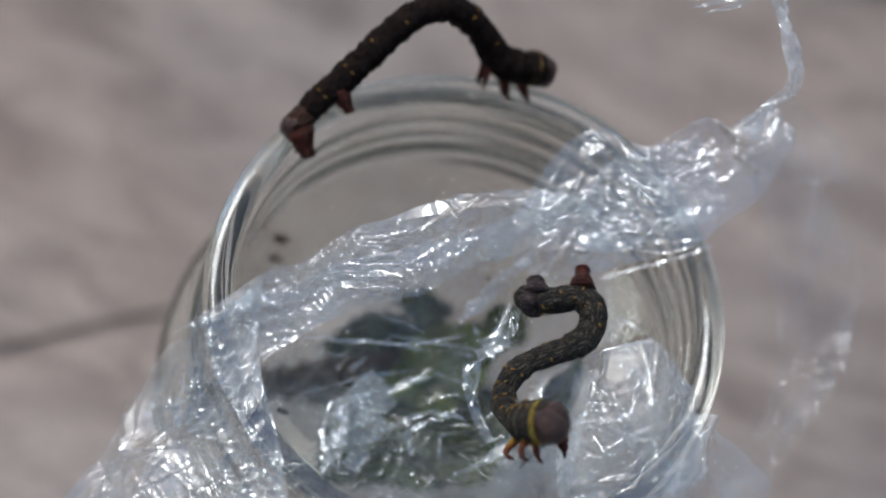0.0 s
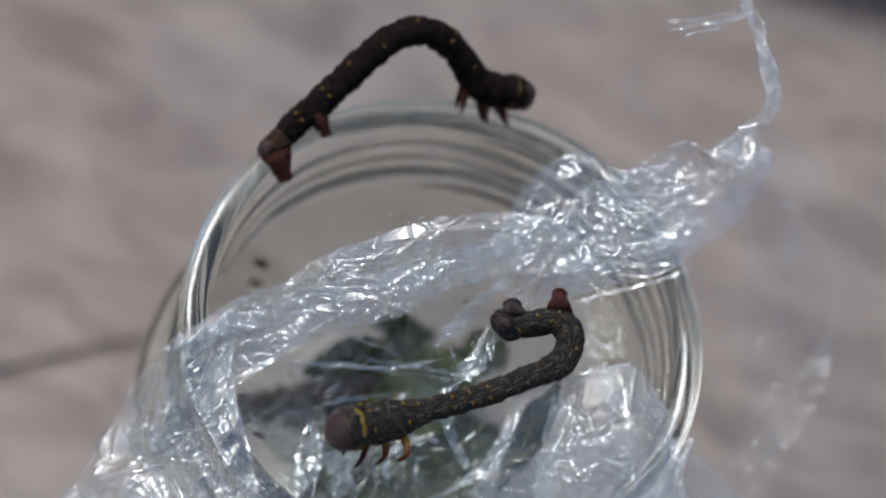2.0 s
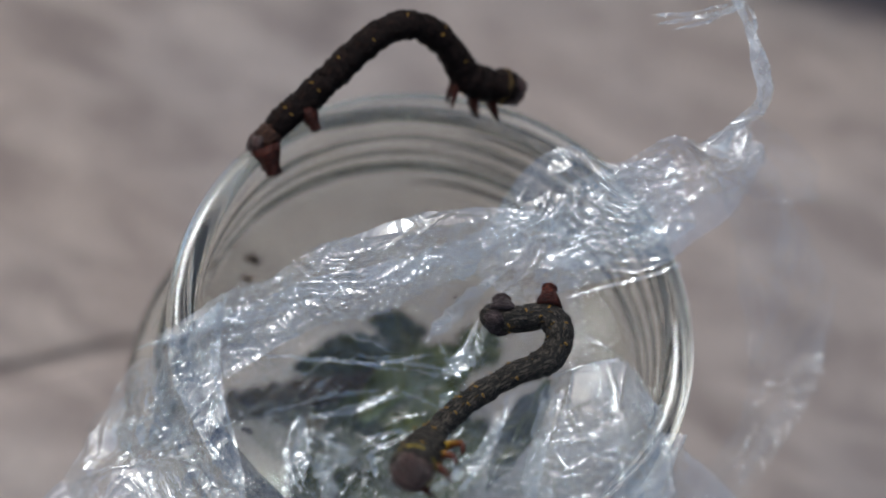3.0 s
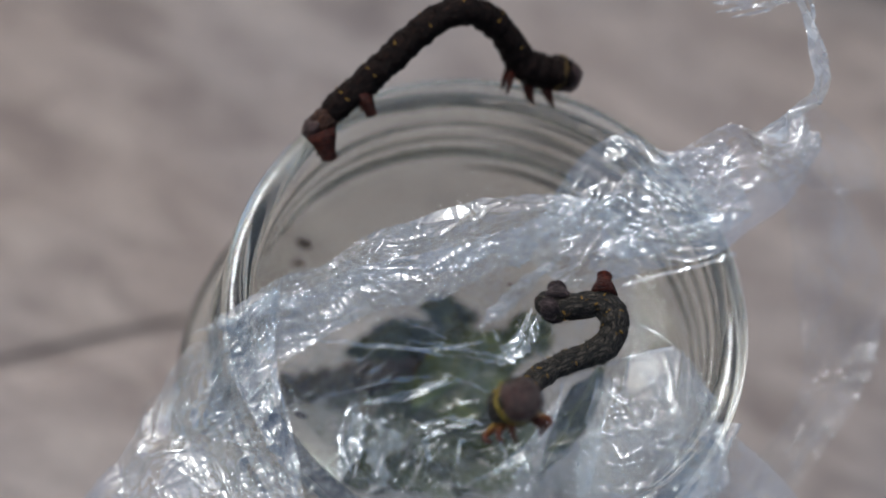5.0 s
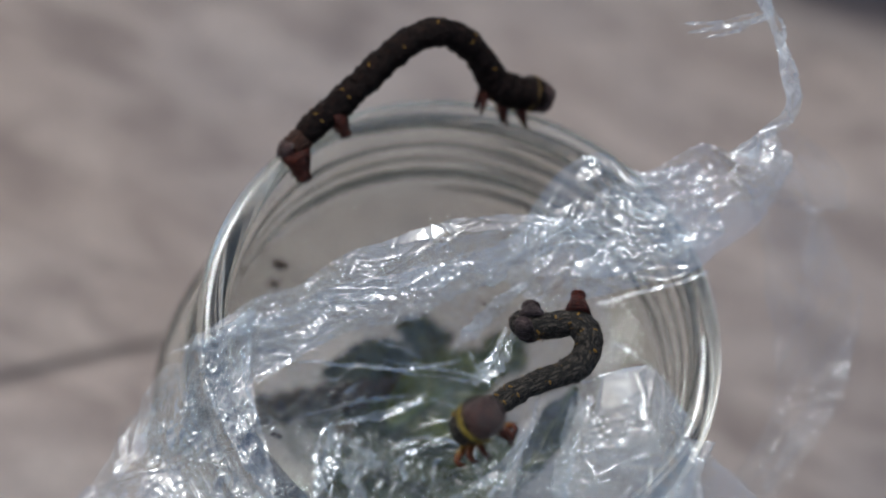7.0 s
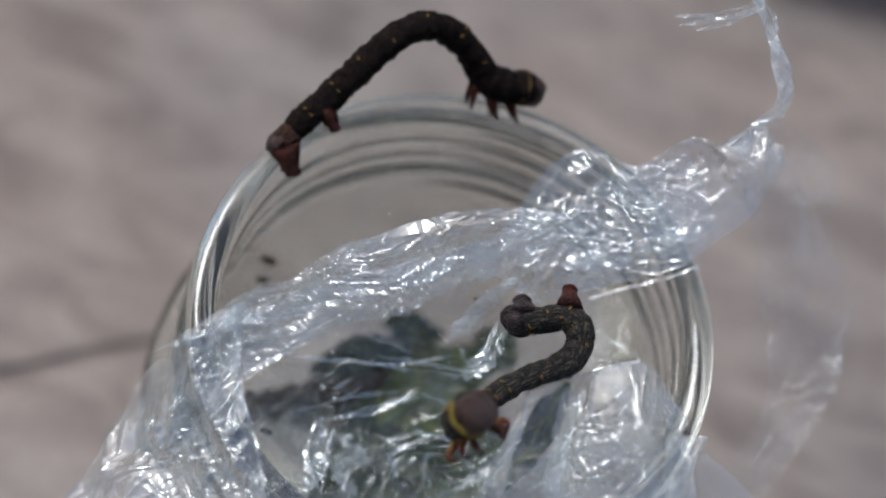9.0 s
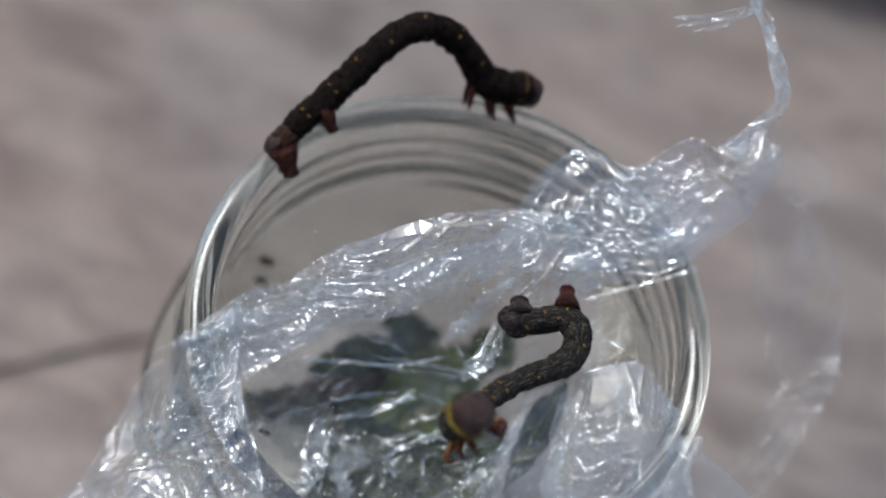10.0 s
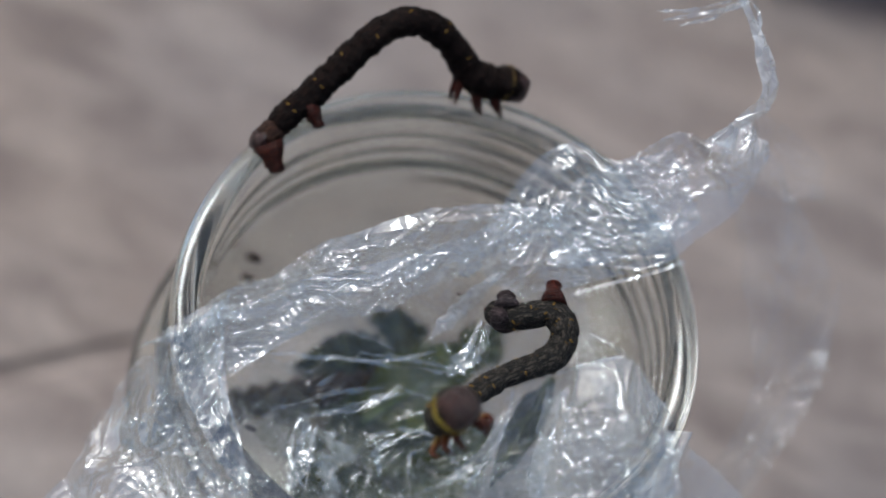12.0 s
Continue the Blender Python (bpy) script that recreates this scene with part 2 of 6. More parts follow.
# ---- ground ----
def slab(corners, top=0.0, thick=0.03, seed=0):
    """An irregular paving slab with worn, rounded edges."""
    rng = random.Random(seed)
    bm = bmesh.new()
    c = Vector((sum(p[0] for p in corners), sum(p[1] for p in corners))) / len(corners)
    edge = []
    for (x0, y0), (x1, y1) in zip(corners, corners[1:] + corners[:1]):
        n = max(2, int(math.hypot(x1 - x0, y1 - y0) / 0.02))
        for k in range(n):
            f = k / n
            edge.append(Vector((x0 + (x1 - x0) * f + rng.uniform(-1, 1) * 0.0009, y0 + (y1 - y0) * f + rng.uniform(-1, 1) * 0.0009)))
    rings = []
    for inset, z in ((0.0, top - thick), (0.0, top - 0.006), (0.0015, top - 0.0022), (0.005, top - 0.0004), (0.012, top)):
        rings.append([bm.verts.new((*(p + (c - p).normalized() * inset), z)) for p in edge])
    for a, b in zip(rings, rings[1:]):
        for k in range(len(edge)):
            bm.faces.new((a[k], a[(k + 1) % len(edge)], b[(k + 1) % len(edge)], b[k]))
    bm.faces.new(rings[-1])
    return bm


bm = bmesh.new()
bmesh.ops.create_grid(bm, x_segments=40, y_segments=40, size=400)
ground = part("ground", bm, STONE)
ground.location.z = -0.0011
tagged(ground, "grey stone ground under the paving slabs", "ground", kind="structure")

pavement = new("pavement")
tagged(pavement, "worn pinkish grey stone paving slabs", "pavement", kind="structure")
DIR = Vector((0.813, 0.582))
NRM = Vector((-0.582, 0.813))


def on_plan(d, n):
    p = DIR * d + NRM * n
    return (p.x, p.y)


SLABS = [
    [(-0.42, 0.0530), (-0.03, 0.0530), (0.0, 0.047), (0.024, -0.30), (0.62, -0.33), (0.58, 0.33), (-0.40, 0.36)],
    [(-0.44, 0.0502), (-0.03, 0.0502), (-0.003, 0.044), (0.014, -0.30), (-0.42, -0.34)],
    [(-0.44, 0.372), (0.57, 0.342), (0.60, 0.80), (-0.38, 0.84)],
    [(0.632, -0.33), (1.1, -0.30), (1.15, 0.25), (0.592, 0.33)],
    [(-0.43, -0.352), (0.015, -0.312), (0.02, -0.80), (-0.45, -0.78)],
    [(0.032, -0.312), (0.62, -0.342), (0.64, -0.85), (0.035, -0.80)],
    [(-0.9, -0.30), (-0.452, -0.34), (-0.452, 0.36), (-0.92, 0.33)],
]
for i, plan in enumerate(SLABS):
    part("slab", slab([on_plan(*p) for p in plan], seed=i), STONE_PALE if i in (1, 4) else STONE, pavement, smooth=False)


# ---- jar ----
def jar_bend(r, z, a):
    """The screw thread: a low ridge that climbs round the outside of the neck."""
    if 0.0325 < r < 0.0342 and 0.0826 < z < 0.0973:
        ph = ((z - 0.0826) / 0.0044 - a / (2 * math.pi)) % 1.0
        fade = min(1, (z - 0.0826) / 0.0015, (0.0973 - z) / 0.0018)
        r += 0.0008 * fade * max(0, math.cos((ph - 0.5) * 2 * math.pi)) ** 1.5
    wob = 0.00012 * math.sin(3 * a + z * 60) + 0.0001 * math.sin(5 * a + 1 + z * 140)
    if z > 0.076:
        r *= 1.017
    return r + wob, z


def jar_profile():
    out = [(0.0004, 0.0022), (0.028, 0.0022), (0.031, 0.0006), (0.0345, 0.0003), (0.0375, 0.0016), (0.0393, 0.0045), (0.0400, 0.009)]
    out += [(0.0400, 0.009 + k * 0.0098) for k in range(1, 7)]
    out += [(0.0398, 0.0695), (0.0391, 0.0725), (0.0377, 0.0748), (0.0358, 0.0763), (0.0350, 0.0770), (0.0353, 0.0779), (0.0359, 0.0788), (0.0361, 0.0798), (0.0359, 0.0808), (0.0352, 0.0817), (0.0341, 0.0822), (0.0336, 0.0826)]
    out += [(0.0336, 0.0826 + k * 0.00038) for k in range(1, 39)]
    out += [(0.0340, 0.0972), (0.0347, 0.0975), (0.0350, 0.0981), (0.0350, 0.0987), (0.0348, 0.0993), (0.0344, 0.0997), (0.0338, 0.1000), (0.0330, 0.1001)]
    out += [(0.0322, 0.0999), (0.0315, 0.0994), (0.0311, 0.0986), (0.0309, 0.0974), (0.0308, 0.0940), (0.0308, 0.0870), (0.0309, 0.0810), (0.0314, 0.0786)]
    out += [(0.0328, 0.0762), (0.0346, 0.0741), (0.0359, 0.0719), (0.0368, 0.0692), (0.0371, 0.0650)]
    out += [(0.0371, 0.065 - k * 0.0098) for k in range(1, 6)]
    out += [(0.0367, 0.0090), (0.0353, 0.0062), (0.0325, 0.0046), (0.0280, 0.0042), (0.0004, 0.0046)]
    return out


jar = new("glass_jar")
jar.location = (-0.0005, -0.0002, 0.0006)
tagged(jar, "clear glass jar with threaded rim, partly covered by film", "jar")
glass = lathe(jar_profile(), 160, jar_bend)
bmesh.ops.recalc_face_normals(glass, faces=glass.faces)
for name, low, high in (("base", -1, 0.020), ("body", 0.020, 0.060), ("neck", 0.060, 1)):
    bm = glass.copy()
    bmesh.ops.delete(bm, geom=[f for f in bm.faces if not low <= f.calc_center_median().z < high], context="FACES")
    me = bpy.data.meshes.new(name)
    bm.to_mesh(me)
    bm.free()
    me.polygons.foreach_set("use_smooth", [True] * len(me.polygons))
    me.materials.append(GLASS)
    part(name, me, GLASS, jar, "threaded glass neck with a rounded rim" if name == "neck" else "")
glass.free()


# ---- leaves and twig inside the jar ----
def leaf(base, tip, up, width, droop, ribs, blade, ripple=1.0):
    """A leaf with a curved blade of some thickness, a raised midrib and side ribs."""
    base, tip, up = Vector(base), Vector(tip), Vector(up).normalized()
    length = (tip - base).length
    x = (tip - base).normalized()
    y = up.cross(x).normalized()
    z = x.cross(y)

    def at(s, w):
        half = width * 0.5 * math.sin(math.pi * min(1, s * 0.97 + 0.03)) ** 0.8 * (1.15 - 0.5 * s)
        lift = -droop * length * s * s + 0.18 * abs(w) * half + 0.0006 * math.sin(s * 19 + w * 3) - 0.0009 * ripple * math.cos(s * 40 - abs(w) * 4) * abs(w)
        return base + x * (s * length) + y * (w * half) + z * lift

    thing = new("leaf")
    thing.location = base
    inv = Matrix.Translation(-base)
    bm = bmesh.new()
    ns, nw = 30, 13
    for sgn in (1, -1):
        vs = [[bm.verts.new(at(i / ns, j / (nw - 1) * 2 - 1) + z * 0.00012 * sgn) for j in range(nw)] for i in range(ns + 1)]
        grid_faces(bm, vs, ns + 1, nw)
    bm.transform(inv)
    me = bpy.data.meshes.new("blade")
    bm.to_mesh(me)
    bm.free()
    me.polygons.foreach_set("use_smooth", [True] * len(me.polygons))
    me.materials.append(blade)
    part("blade", me, blade, thing)
    mid = [at(i / 16, 0) + z * 0.0003 for i in range(17)]
    bm = tube(mid, [0.00065 * (1 - 0.75 * i / 16) for i in range(17)], 8)
    bm.transform(inv)
    part("midrib", bm, ribs, thing, "pale green midrib")
    for k in range(5):
        for side in (-1, 1):
            s0 = 0.12 + 0.15 * k
            vein = [at(s0 + 0.16 * q / 6, side * 0.92 * q / 6) + z * 0.0003 for q in range(7)]
            bm = tube(vein, [0.0002 * (1 - 0.7 * q / 6) for q in range(7)], 6)
            bm.transform(inv)
            part("vein", bm, ribs, thing)
    return thing


LEAVES = [
    ((-0.0128, -0.0084, 0.0640), (-0.0016, -0.0134, 0.0640), (0, -0.2, 1), 0.015, 0.05, LEAF_DEEP, "dark green leaf inside the jar"),
    ((-0.0057, -0.0047, 0.0690), (0.0069, 0.0143, 0.0675), (0.15, -0.3, 1), 0.013, 0.03, LEAF, "olive green leaf with pale midrib inside the jar"),
    ((-0.0059, -0.0093, 0.0670), (0.0039, 0.0059, 0.0655), (0, -0.25, 1), 0.017, 0.05, LEAF_DEEP, "dark green leaf inside the jar"),
    ((0.0168, 0.0009, 0.0915), (0.0133, -0.0170, 0.0925), (-0.3, -0.2, 1), 0.0052, 0.02, LEAF_SLATE, "narrow slate green leaf inside the jar"),
    ((-0.0051, 0.0135, 0.0600), (-0.0062, 0.0197, 0.0585), (0.2, -0.5, 1), 0.01, 0.08, LEAF_DARK, "small dark wilted leaf inside the jar"),
    ((-0.0040, 0.0088, 0.0640), (-0.0182, 0.0032, 0.0620), (0, -0.3, 1), 0.0105, 0.06, LEAF_DARK, "broad dark green leaf inside the jar"),
    ((-0.0118, -0.0033, 0.0640), (0.0008, 0.0072, 0.0620), (0, -0.3, 1), 0.016, 0.04, LEAF_DEEP, "broad dark green leaf inside the jar"),
    ((-0.0044, 0.0025, 0.0660), (-0.0185, -0.0070, 0.0645), (0, -0.2, 1), 0.008, 0.06, WITHERED, "withered brown leaf inside the jar"),
    ((-0.0080, -0.0129, 0.0660), (0.0073, 0.0040, 0.0640), (0.1, -0.2, 1), 0.021, 0.04, LEAF_DEEP, "broad dark green leaf inside the jar"),
    ((-0.0004, -0.0100, 0.0660), (0.0129, 0.0041, 0.0645), (0, -0.2, 1), 0.018, 0.06, LEAF_DEEP, "dark green leaf inside the jar"),
    ((-0.0069, 0.0087, 0.0630), (0.0021, 0.0119, 0.0615), (0, -0.2, 1), 0.009, 0.06, LEAF_DARK, "dark green leaf inside the jar"),
    ((0.0056, 0.0112, 0.0660), (0.0087, 0.0194, 0.0645), (0, -0.2, 1), 0.008, 0.06, LEAF, "olive green leaf with pale midrib inside the jar"),
]
for base, tip, up, wide, droop, mat, label in LEAVES:
    tagged(leaf(base, tip, up, wide, droop, RIB if mat is LEAF else RIB_DARK, mat, 0.1 if mat is LEAF_SLATE else 1.0), label, "leaf", "leaves in the jar")
pts = spline([(-0.0345, -0.0098, 0.0560), (-0.0300, -0.0082, 0.0590), (-0.0255, -0.0062, 0.0615), (-0.0218, -0.0046, 0.0630), (-0.0167, -0.0023, 0.0650), (-0.0115, 0.0002, 0.0660), (-0.0063, 0.0025, 0.0670), (-0.0024, 0.0066, 0.0670), (0.0018, 0.0106, 0.0660)], 70)
twig = part("twig", tube(pts, [(0.0023 + 0.0004 * math.sin(i * 1.3)) * min(1, (70 - i) / 16 + 0.2) for i in range(71)], 12), TWIG)
tagged(twig, "brown leafy twig leaning across the jar", "twig")


# ---- cling film ----
def lattice(x, y, seed):
    """Smooth gradient noise over the plane, about -0.7 to 0.7."""
    rng = np.random.RandomState(seed)
    perm = rng.permutation(512)
    ang = rng.uniform(0, 2 * math.pi, 512)
    xi, yi = np.floor(x).astype(int), np.floor(y).astype(int)
    xf, yf = x - xi, y - yi
    w = lambda t: t * t * t * (t * (t * 6 - 15) + 10)

    def corner(a, b):
        g = ang[perm[(perm[(xi + a) % 512] + yi + b) % 512]]
        return np.cos(g) * (xf - a) + np.sin(g) * (yf - b)

    u, v = w(xf), w(yf)
    lo = corner(0, 0) * (1 - u) + corner(1, 0) * u
    hi = corner(0, 1) * (1 - u) + corner(1, 1) * u
    return lo * (1 - v) + hi * v


def facets(x, y, seed):
    """Flat triangular facets between random heights, -0.5 to 0.5, with straight creases between them."""
    rng = np.random.RandomState(seed)
    perm, tall = rng.permutation(512), rng.uniform(-0.5, 0.5, 512)
    k = (x + y) * 0.366
    a, b = x + k, y + k
    ai, bi = np.floor(a).astype(int), np.floor(b).astype(int)
    af, bf = a - ai, b - bi
    at = lambda p, q: tall[perm[(perm[(ai + p) % 512] + bi + q) % 512]]
    lower = at(0, 0) * (1 - af) + at(1, 0) * (af - bf) + at(1, 1) * bf
    upper = at(0, 0) * (1 - bf) + at(0, 1) * (bf - af) + at(1, 1) * af
    return np.where(af > bf, lower, upper)


def edges_of_cells(x, y, seed):
    """Distance to the nearest border between irregular cells about one unit wide."""
    rng = np.random.RandomState(seed)
    perm, ox, oy = rng.permutation(512), rng.uniform(0.05, 0.95, 512), rng.uniform(0.05, 0.95, 512)
    xi, yi = np.floor(x).astype(int), np.floor(y).astype(int)
    first, second = np.full_like(x, 9.0), np.full_like(x, 9.0)
    for a in (-1, 0, 1):
        for b in (-1, 0, 1):
            k = perm[(perm[(xi + a) % 512] + yi + b) % 512]
            d = np.hypot(xi + a + ox[k] - x, yi + b + oy[k] - y)
            second = np.minimum(second, np.maximum(first, d))
            first = np.minimum(first, d)
    return second - first


def crumple(x, y, seed, size=1.0, stretch=0.7, octaves=6):
    """Heights of a crumpled sheet: broad flat facets, a net of thin sharp creases, and patches of fine crinkles, drawn out along x."""
    h = np.zeros_like(x)
    x = x * stretch
    for n, (lam, steep) in enumerate(((0.0085, 0.75), (0.0046, 0.85), (0.0026, 0.85))):
        lam *= size
        a = 0.5 + 1.1 * n
        p, q = (x * math.cos(a) + y * math.sin(a)) / lam, (y * math.cos(a) - x * math.sin(a)) / lam
        p, q = p + 0.3 * lattice(p * 0.6 + 9, q * 0.6, seed + 50 + n), q + 0.3 * lattice(p * 0.6, q * 0.6 + 5, seed + 70 + n)
        mask = np.clip(0.65 + 1.2 * lattice(p * 0.4 + 3, q * 0.4 + 7, seed + 90 + n), 0.12, 1)
        h += steep * lam * mask * facets(p, q, seed + n)
    for n, (lam, tall) in enumerate(((0.0052, 0.00042), (0.0027, 0.00024))[:max(1, octaves - 3)]):
        lam *= size
        p, q = x * 0.75 / lam + 0.5 * lattice(x / lam * 0.8, y / lam * 0.8, seed + 31 + n), y / lam + 0.5 * lattice(x / lam * 0.8 + 4, y / lam * 0.8, seed + 35 + n)
        mask = np.clip(0.5 + 1.6 * lattice(p * 0.5 + 2, q * 0.5, seed + 110 + n), 0, 1)
        h += tall * mask * np.exp(-edges_of_cells(p, q, seed + 40 + n) * lam / 0.00024)
    for n, lam in enumerate((0.0015, 0.0008)[:max(0, octaves - 3)]):
        lam *= size
        a = 0.9 + 0.8 * n
        p, q = (x * 0.6 * math.cos(a) + y * math.sin(a)) / lam, (y * math.cos(a) - x * 0.6 * math.sin(a)) / lam
        patch = np.clip(3.2 * lattice(x / 0.006 + 8, y / 0.0045 + n * 0.3, seed + 130) - 0.25, 0, 1)
        h += 0.8 * lam * patch * facets(p, q, seed + 60 + n)
    return h


def creases(x, y, seed, count, long, wide, lie=0.0, spread=0.7, bold=1.0):
    """Heights of single sharp creases, straight or slightly bent, in bundles that lie about one way."""
    rng = np.random.RandomState(seed)
    h = np.zeros_like(x)
    for n in range(count):
        if n % 5 == 0:
            bx, by, ba = rng.uniform(0, long), rng.uniform(0, wide), lie + rng.normal(0, spread)
        cx, cy, a = bx + rng.normal(0, 0.0016), by + rng.normal(0, 0.0016), ba + rng.normal(0, 0.22)
        half, w, tall = rng.uniform(0.0015, 0.009) * bold, rng.uniform(0.00012, 0.0003) * bold, rng.uniform(0.00015, 0.0006) * bold
        near = (np.abs(x - cx) < half + 6 * w) & (np.abs(y - cy) < half + 6 * w)
        dx, dy = x[near] - cx, y[near] - cy
        s = dx * math.cos(a) + dy * math.sin(a)
        d = dy * math.cos(a) - dx * math.sin(a) + rng.uniform(-30, 30) * s * s
        h[near] += tall * np.exp(-np.abs(d) / w) * np.clip(1.4 - 1.4 * np.abs(s) / half, 0, 1)
    return h


def over_jar(p, sag):
    """Keeps the film above the glass: it lies over the rim, may dip into the mouth and hangs outside the body."""
    r = np.hypot(p[..., 0], p[..., 1])
    dip = np.clip((0.0305 - r) / 0.012, 0, 1)
    floor = 0.1016 - sag * dip
    inside = r < 0.0362
    p[..., 2] = np.where(inside, np.maximum(p[..., 2], floor), p[..., 2])
    low = (~inside) & (p[..., 2] < 0.0835) & (r < 0.0412)
    k = np.where(low, 0.0412 / np.maximum(r, 1e-6), 1.0)
    p[..., 0] *= k
    p[..., 1] *= k
    return p


def sheet(name, top, bottom, nu, nv, amount, material, parent, seed, sag=0.009, belly=None, label="", rest=True, lines=0, stretch=0.7, size=1.0, pinch=False, octaves=6, lie=0.0, bold=1.0):
    """A crumpled film patch between two edge curves; amount(u, v) scales its folds."""
    a, b = spline(top, nu), spline(bottom, nu)
    u, v = np.meshgrid(np.linspace(0, 1, nu + 1), np.linspace(0, 1, nv + 1), indexing="ij")
    p = a[:, None, :] * (1 - v[..., None]) + b[:, None, :] * v[..., None]
    if pinch:
        mid = 0.5 * (a + b)[:, None, :]
        p = mid + (p - mid) * np.maximum(0.06, np.sin(np.pi * u) ** 0.6 * (0.75 + 0.5 * lattice(u * 7, v * 0 + seed * 0.37, seed)))[..., None]
    if belly:
        p[..., 2] += belly(u, v)
    if rest:
        p = over_jar(p, sag)
        for _ in range(6):
            p[1:-1, 1:-1] = 0.5 * p[1:-1, 1:-1] + 0.125 * (p[2:, 1:-1] + p[:-2, 1:-1] + p[1:-1, 2:] + p[1:-1, :-2])
    du, dv = np.gradient(p, axis=0), np.gradient(p, axis=1)
    n = np.cross(du, dv)
    n /= np.linalg.norm(n, axis=2, keepdims=True) + 1e-12
    n *= np.sign(n[..., 2:3] + 1e-9)
    long = np.linalg.norm(np.diff(a, axis=0), axis=1).sum()
    wide = np.linalg.norm(p[:, 0] - p[:, -1], axis=1).mean()
    h = crumple(u * long, v * wide, seed, size, stretch, octaves) * amount(u, v) + creases(u * long, v * wide, seed + 3, lines, long, wide, lie, 0.6, bold)
    p = p + n * h[..., None]
    side = crumple(u * long + 0.05, v * wide - 0.03, seed + 7, size, stretch, octaves)
    p = p + (du / (np.linalg.norm(du, axis=2, keepdims=True) + 1e-9)) * (side * amount(u, v) * 0.6)[..., None]
    if rest:
        p = over_jar(p, sag + 0.003)
    me = bpy.data.meshes.new(name)
    idx = np.arange((nu + 1) * (nv + 1)).reshape(nu + 1, nv + 1)
    faces = np.stack([idx[:-1, :-1], idx[1:, :-1], idx[1:, 1:], idx[:-1, 1:]], -1).reshape(-1, 4)
    me.from_pydata(p.reshape(-1, 3).tolist(), [], faces.tolist())
    me.polygons.foreach_set("use_smooth", [True] * len(me.polygons))
    me.materials.append(material)
    return part(name, me, material, parent, label)


film = new("cling_film")
film.location = (0, 0, 0)
tagged(film, "crumpled clear plastic film draped over the jar mouth", "plastic film")


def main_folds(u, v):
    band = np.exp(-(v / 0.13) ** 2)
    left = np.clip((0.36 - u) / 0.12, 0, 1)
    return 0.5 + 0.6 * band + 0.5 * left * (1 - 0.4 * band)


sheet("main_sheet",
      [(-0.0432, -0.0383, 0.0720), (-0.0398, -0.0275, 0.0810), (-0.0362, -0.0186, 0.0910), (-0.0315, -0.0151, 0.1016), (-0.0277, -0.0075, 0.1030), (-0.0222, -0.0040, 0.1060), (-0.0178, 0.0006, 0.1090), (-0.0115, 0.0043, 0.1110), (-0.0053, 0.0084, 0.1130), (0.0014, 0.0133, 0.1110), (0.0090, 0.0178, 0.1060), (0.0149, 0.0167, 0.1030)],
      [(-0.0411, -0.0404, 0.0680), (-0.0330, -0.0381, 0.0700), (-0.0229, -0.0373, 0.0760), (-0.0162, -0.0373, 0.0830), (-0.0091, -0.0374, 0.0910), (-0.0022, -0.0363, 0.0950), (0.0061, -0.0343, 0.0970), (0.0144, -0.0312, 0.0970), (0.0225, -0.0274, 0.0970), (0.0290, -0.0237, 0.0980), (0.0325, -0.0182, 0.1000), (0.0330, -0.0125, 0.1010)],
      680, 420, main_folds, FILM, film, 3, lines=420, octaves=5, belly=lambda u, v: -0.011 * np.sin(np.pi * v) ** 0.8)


sheet("side_drape",
      [(-0.0441, -0.0392, 0.0760), (-0.0415, -0.0316, 0.0810), (-0.0399, -0.0279, 0.0840), (-0.0394, -0.0226, 0.0870), (-0.0371, -0.0183, 0.0910), (-0.0339, -0.0157, 0.0950), (-0.0312, -0.0149, 0.1020), (-0.0290, -0.0106, 0.1036)],
      [(-0.0126, -0.0394, 0.1020), (-0.0153, -0.0332, 0.1020), (-0.0183, -0.0278, 0.1020), (-0.0208, -0.0234, 0.1020), (-0.0232, -0.0197, 0.1024), (-0.0248, -0.0165, 0.1034), (-0.0263, -0.0128, 0.1034), (-0.0270, -0.0089, 0.1054)],
      300, 220, lambda u, v: 0.9 - 0.5 * v ** 2, FILM_DENSE, film, 71, stretch=0.55, size=1.0, label="bunched film hanging over the rim", lines=190, lie=0.3)


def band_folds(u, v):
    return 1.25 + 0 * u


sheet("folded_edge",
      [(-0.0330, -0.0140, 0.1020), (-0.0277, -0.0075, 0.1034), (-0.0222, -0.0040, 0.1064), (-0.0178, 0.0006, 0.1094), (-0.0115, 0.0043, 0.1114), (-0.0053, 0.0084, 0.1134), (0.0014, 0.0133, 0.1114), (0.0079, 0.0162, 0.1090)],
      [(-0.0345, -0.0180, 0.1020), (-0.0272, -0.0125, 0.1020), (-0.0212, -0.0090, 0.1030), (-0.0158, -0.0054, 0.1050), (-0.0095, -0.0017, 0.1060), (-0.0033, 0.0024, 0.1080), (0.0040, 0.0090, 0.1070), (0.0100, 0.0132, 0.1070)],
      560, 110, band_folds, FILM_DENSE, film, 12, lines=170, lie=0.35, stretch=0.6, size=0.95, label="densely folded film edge")
